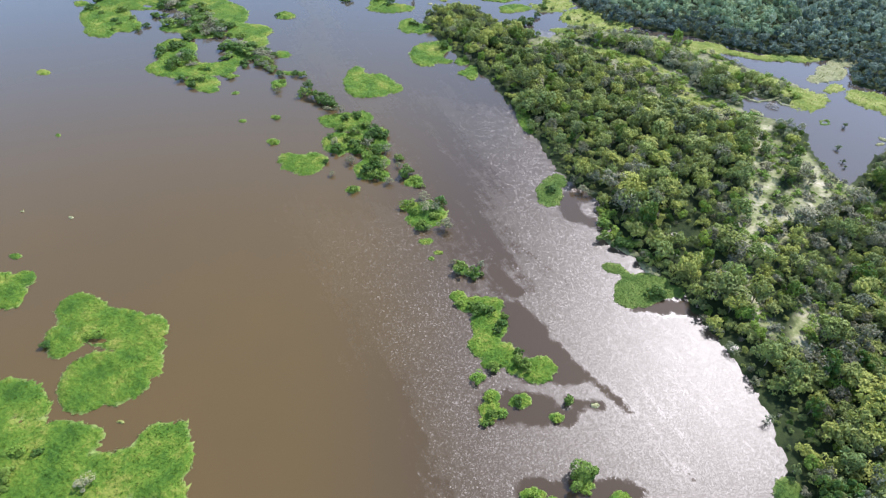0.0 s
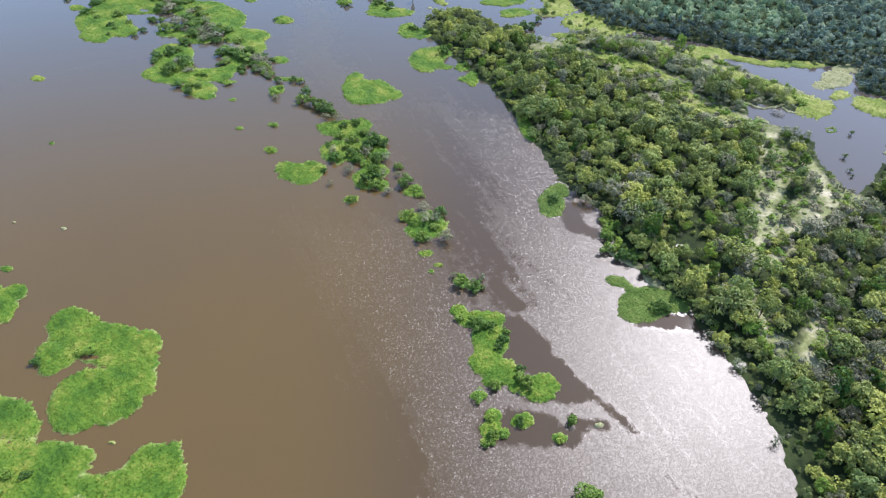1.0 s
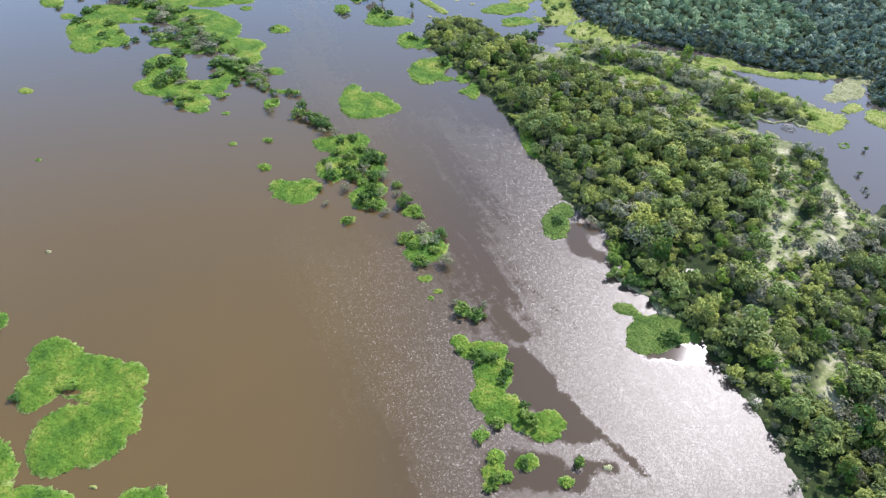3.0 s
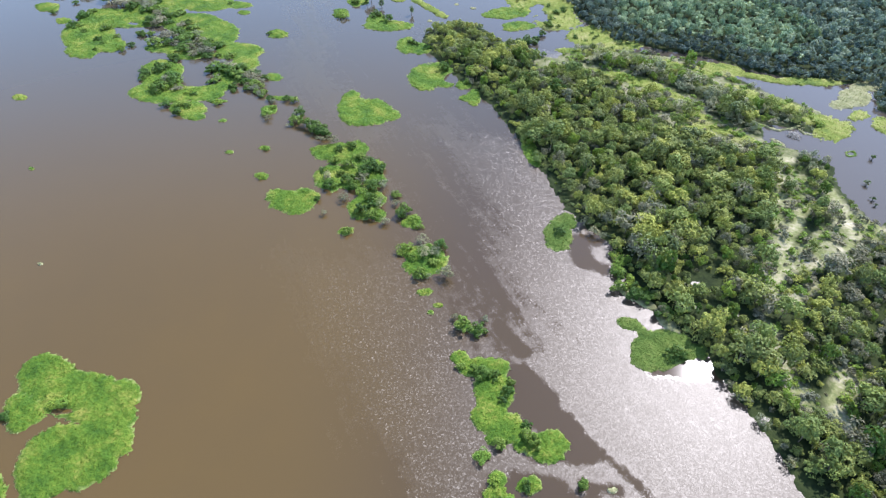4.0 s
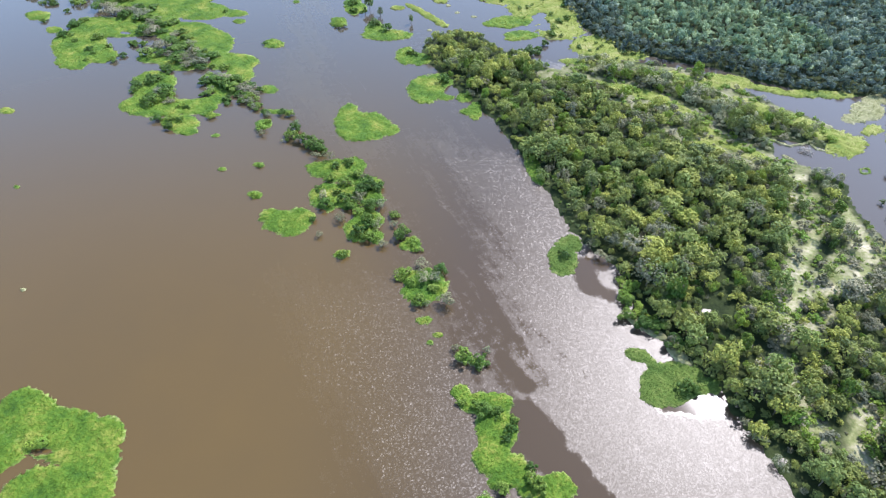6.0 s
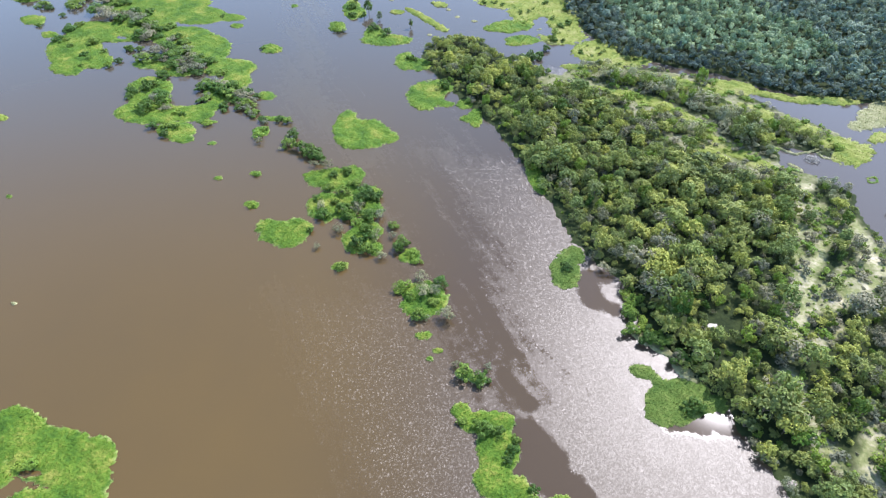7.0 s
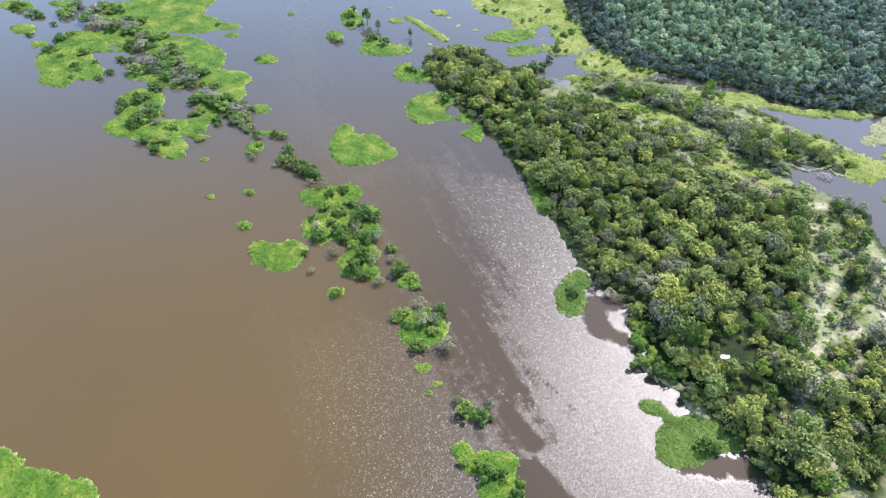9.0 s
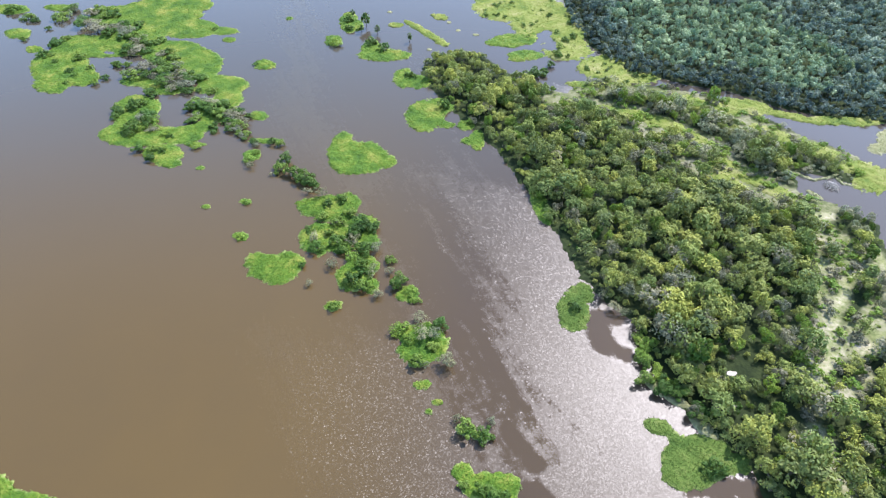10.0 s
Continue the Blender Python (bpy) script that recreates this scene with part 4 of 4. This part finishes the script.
shelter = np.maximum(shelter, 0.12 * capsule_field(gx, gy, CALM_WIDE) - 0.1)
shelter = np.clip(np.maximum(shelter, 0.16 * polygon_field(gx, gy, SHELTERED) + 0.5 * wobble(gx, gy, 14.0, 51) - 0.2), -5, 5)
river.data.attributes.new("calm", "FLOAT", "POINT").data.foreach_set("value", shelter.ravel().astype(np.float32))
still = np.clip((capsule_field(gx, gy, BACKWATER) + 4.0) / 8.0, 0, 1)
river.data.attributes.new("backwater", "FLOAT", "POINT").data.foreach_set("value", still.ravel().astype(np.float32))
tagged(river, "silty brown river water with wind ripples and calm slicks", "water", kind="structure")

# ---- bushes on the mats ----
SPINE_LABEL = {"grey": "grey-green tree on the wooded spine of the meadow", "dark": "dark green low tree on the spine of the meadow"}
rng = np.random.default_rng(11)
for kind, rows, tall, label in (
        ("dark", DARK_A + DARK_B + DARK_C, 0.95, "round dark green bush rooted in a floating mat"),
        ("dark", DARK_D, 0.7, "small dark green bush on the far floating meadow"),
        ("ash", GREY_A, 0.8, "grey half-bare bush standing in the river"),
        ("yellow", YELLOW_A, 0.8, "yellow-green shrub among floating grass")):
    for x, y, r in rows:
        if r > 0.4:
            tree(kind, "bush", x, y, r * (1.35 if "far" in label else 1.16), tall, rng, label, "bushes on the floating mats", 0.35 if kind == "ash" else 0.4 if "far" in label else 0.25)
for n, (x, y, r) in enumerate(SPINE_A + SPINE_B):
    q = rng.uniform(0, 6.28)
    for k, kind in enumerate((("dark", "grey"), ("grey", "dark"), ("dark", "grey"), ("dark", "dark"))[n % 4]):
        side = (0.45, -0.6)[k] * r
        tree(kind, "tree", x + side * math.cos(q), y + side * math.sin(q), r * (1.2, 0.95)[k], 0.62, rng, SPINE_LABEL[kind], "trees along the meadow", {"grey": 0.55, "dark": 0.15}[kind])

# ---- the woods ----
def scatter(rng, box, spacing, field):
    """Places at least about spacing apart where field(x, y) is positive."""
    xs, ys = np.arange(box[0], box[2], spacing), np.arange(box[1], box[3], spacing * 0.87)
    gx, gy = np.meshgrid(xs, ys)
    gx = gx + (np.arange(len(ys)) % 2)[:, None] * spacing / 2
    x, y = gx.ravel() + rng.uniform(-0.36, 0.36, gx.size) * spacing, gy.ravel() + rng.uniform(-0.36, 0.36, gx.size) * spacing
    keep = field(x, y) > 0
    return x[keep], y[keep]


def open_ground(x, y):
    return capsule_field(x, y, CLEARINGS) + 0.7 * wobble(x, y, 4.0, 8)


def scrubland(x, y):
    return capsule_field(x, y, SCRUBLAND) + 1.0 * wobble(x, y, 6.0, 8)


rng = np.random.default_rng(21)
x, y = scatter(rng, (-14, 20, 250, 290), 2.95, lambda x, y: np.minimum(near_land(x, y) - 1.1, -open_ground(x, y) - np.where(y > 185, 0.5, 1.9)))
keep = (x < 0.533 * y + 70) & (y > 36) & ((scrubland(x, y) < -0.3) | (rng.uniform(0, 1, len(x)) < 0.21))
x, y = x[keep], y[keep]
strip = wobble(x, y, 16.0, 12) + 0.6 * wobble(x, y, 5.0, 13)
rim = near_land(x, y)
pick = rng.uniform(0, 1, len(x))
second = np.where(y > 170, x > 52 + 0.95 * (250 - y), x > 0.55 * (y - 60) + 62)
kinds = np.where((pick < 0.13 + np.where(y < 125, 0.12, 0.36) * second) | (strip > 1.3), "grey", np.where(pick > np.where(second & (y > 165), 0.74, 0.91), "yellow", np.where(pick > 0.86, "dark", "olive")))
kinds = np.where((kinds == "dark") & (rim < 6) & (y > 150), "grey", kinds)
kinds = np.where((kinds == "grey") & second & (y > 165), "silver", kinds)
kinds = np.where((np.hypot(x - 124, y - 180) < 9) & (pick > 0.5), "dark", kinds)
sizes = (1.05 + 2.5 * rng.uniform(0, 1, len(x)) ** 2.0) * np.where(rim < 4, 0.66, 1.0) * (1 + 0.3 * wobble(x, y, 22.0, 31)) * np.where(kinds == "yellow", 0.75, 1.0)
talls = {"olive": 1.15, "grey": 1.15, "silver": 1.1, "yellow": 1.5, "dark": 1.7}
LABELS = {"olive": "broad olive-green tree of the flooded forest", "grey": "grey thin-leaved tree of the flooded forest",
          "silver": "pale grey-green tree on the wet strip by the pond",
          "yellow": "low yellow-green tree in the flooded forest", "dark": "dense dark green tree of the flooded forest"}
sinks = np.where(rim < 5, 1.0, 0.6) * np.array([{"olive": 0.8, "grey": 0.5, "silver": 0.5, "yellow": 0.0, "dark": 0.0}[k] for k in kinds])
edge_order = np.argsort(np.hypot(x - 60, (y - 95) * 0.8))
single = np.zeros(len(x), bool)
single[edge_order[:300]] = True
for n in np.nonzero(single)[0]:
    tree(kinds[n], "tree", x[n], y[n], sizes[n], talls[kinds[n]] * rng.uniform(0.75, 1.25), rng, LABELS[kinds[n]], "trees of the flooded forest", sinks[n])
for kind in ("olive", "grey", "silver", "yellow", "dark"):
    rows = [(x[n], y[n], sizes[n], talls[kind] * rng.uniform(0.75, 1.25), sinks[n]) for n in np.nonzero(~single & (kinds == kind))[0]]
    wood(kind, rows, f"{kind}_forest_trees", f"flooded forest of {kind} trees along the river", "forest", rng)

# low scrub in the clearings
x, y = scatter(rng, (36, 80, 175, 270), 1.9, lambda x, y: np.minimum(near_land(x, y) - 0.5, np.minimum(np.maximum(open_ground(x, y) + 1.5, scrubland(x, y) + 0.5), wobble(x, y, 4.0, 17) + 0.6 * wobble(x, y, 1.3, 18) - 0.62 * (open_ground(x, y) > -0.1) * (y < 180) + 0.34 - 0.35 * (y > 185))))
half = rng.uniform(0, 1, len(x)) < np.where((y > 190) | (x > 0.55 * y + 46), 0.2, 0.32)
wood("scrub_grey", [(x[n], y[n], 0.5 + 1.5 * rng.uniform(0, 1) ** 2, 0.8, 0.0) for n in np.nonzero(half)[0]], "grey_scrub", "low grey scrub on the pale marsh floor", "scrub", rng)
wood("scrub_yellow", [(x[n], y[n], 0.45 + 1.3 * rng.uniform(0, 1) ** 2, 0.8, 0.0) for n in np.nonzero(~half)[0]], "green_scrub", "low yellow-green scrub on the pale marsh floor", "scrub", rng)

# bushes over the wet marsh
marsh = [field for bed, field in ISLANDS if "marsh between" in bed["label"]][0]
x, y = scatter(rng, (-10, 250, 110, 380), 4.2, lambda x, y: np.minimum(marsh(x, y) - 0.6, wobble(x, y, 7.0, 23) + 0.25 * wobble(x, y, 1.0, 24) - 0.12))
wood("scrub_dark", [(a, b, rng.uniform(0.6, 1.7), 0.8, 0.0) for a, b in zip(x, y)], "marsh_bushes", "low dark bushes dotted over the marsh", "scrub", rng)

# the far wood
x, y = scatter(rng, (55, 205, 300, 430), 2.6, lambda x, y: far_land(x, y) - 0.8)
keep = (x < 0.533 * y + 70) & (y < 378)
x, y = x[keep], y[keep]
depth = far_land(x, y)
# trees near the outline get the leaves with painted shade
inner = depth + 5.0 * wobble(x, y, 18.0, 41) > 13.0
# the creeper-covered stand whose sunlit look comes from its leaf colour
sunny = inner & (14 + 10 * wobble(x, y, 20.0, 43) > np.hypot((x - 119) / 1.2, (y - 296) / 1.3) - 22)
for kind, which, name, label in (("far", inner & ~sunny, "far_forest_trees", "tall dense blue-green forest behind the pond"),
                                 ("far_pale", sunny, "pale_forest_trees", "creeper-covered stand in the far forest, leaves paler for sunlight"),
                                 ("far_edge", ~inner, "forest_edge_trees", "blue-green forest edge behind the pond, shade put into its leaf colour")):
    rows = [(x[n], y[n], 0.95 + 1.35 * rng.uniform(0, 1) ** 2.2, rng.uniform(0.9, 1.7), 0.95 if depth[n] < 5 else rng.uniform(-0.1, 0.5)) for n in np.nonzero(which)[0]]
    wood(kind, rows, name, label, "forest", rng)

# drowned trees standing in open water
for n, (x, y, r) in enumerate(DROWNED):
    rng = np.random.default_rng(300 + n)
    tall = r * (1.5 if x > 60 else 2.8)
    pieces = [stick((0, 0, -0.5), (0.1 * r, 0, tall * 0.6), 0.16, 0.11, 6), stick((0.1 * r, 0, tall * 0.6), (0.0, 0.1 * r, tall), 0.11, 0.03)]
    for k in range(16):
        z, q, long = tall * rng.uniform(0.35, 0.95), rng.uniform(0, 6.28), r * rng.uniform(0.4, 0.9)
        tip = np.array((math.cos(q) * long, math.sin(q) * long, z + long * 0.7))
        pieces.append(stick((0.08 * r, 0, z), tip, 0.06, 0.02, 4))
    v, f = joined(pieces)
    root = new("drowned_tree")
    root.location = (x, y, 0)
    part("trunk", mesh_of("trunk", v, f, DEADWOOD, smooth=True), root)
    cv, _ = crown_shape(rng, 260, 9, 1.1, 0.15, 0.45)
    part("crown", mesh_of("crown", cv * (r * 1.05, r * 1.05, tall * 0.75) + (0, 0, tall * 0.5), np.arange(len(cv)).reshape(-1, 3), LEAF["dark"], np.zeros(len(cv))), root)
    tagged(root, "dark half-dead tree drowned in open water", "tree", "drowned trees")


# a heap of drift branches in the pond
rng = np.random.default_rng(77)
pieces = []
for k in range(120):
    q, far, h = rng.uniform(0, 6.28), 2.1 * math.sqrt(rng.uniform(0, 1)), rng.uniform(0.0, 1.0)
    a = np.array((math.cos(q) * far, math.sin(q) * far, 0.15 + h * (1.3 - 0.55 * far)))
    t, long = rng.uniform(0, 6.28), rng.uniform(0.5, 1.3)
    pieces.append(stick(a - (math.cos(t) * long, math.sin(t) * long, 0.12), a + (math.cos(t) * long, math.sin(t) * long, 0.12), 0.07, 0.03, 4))
v, f = joined(pieces)
heap = new("brush_heap", mesh_of("brush_heap", v, f, DRIFTWOOD))
heap.location = (*HEAP[0][:2], -0.05)
tagged(heap, "grey heap of drift branches stranded in the pond", "brush heap")
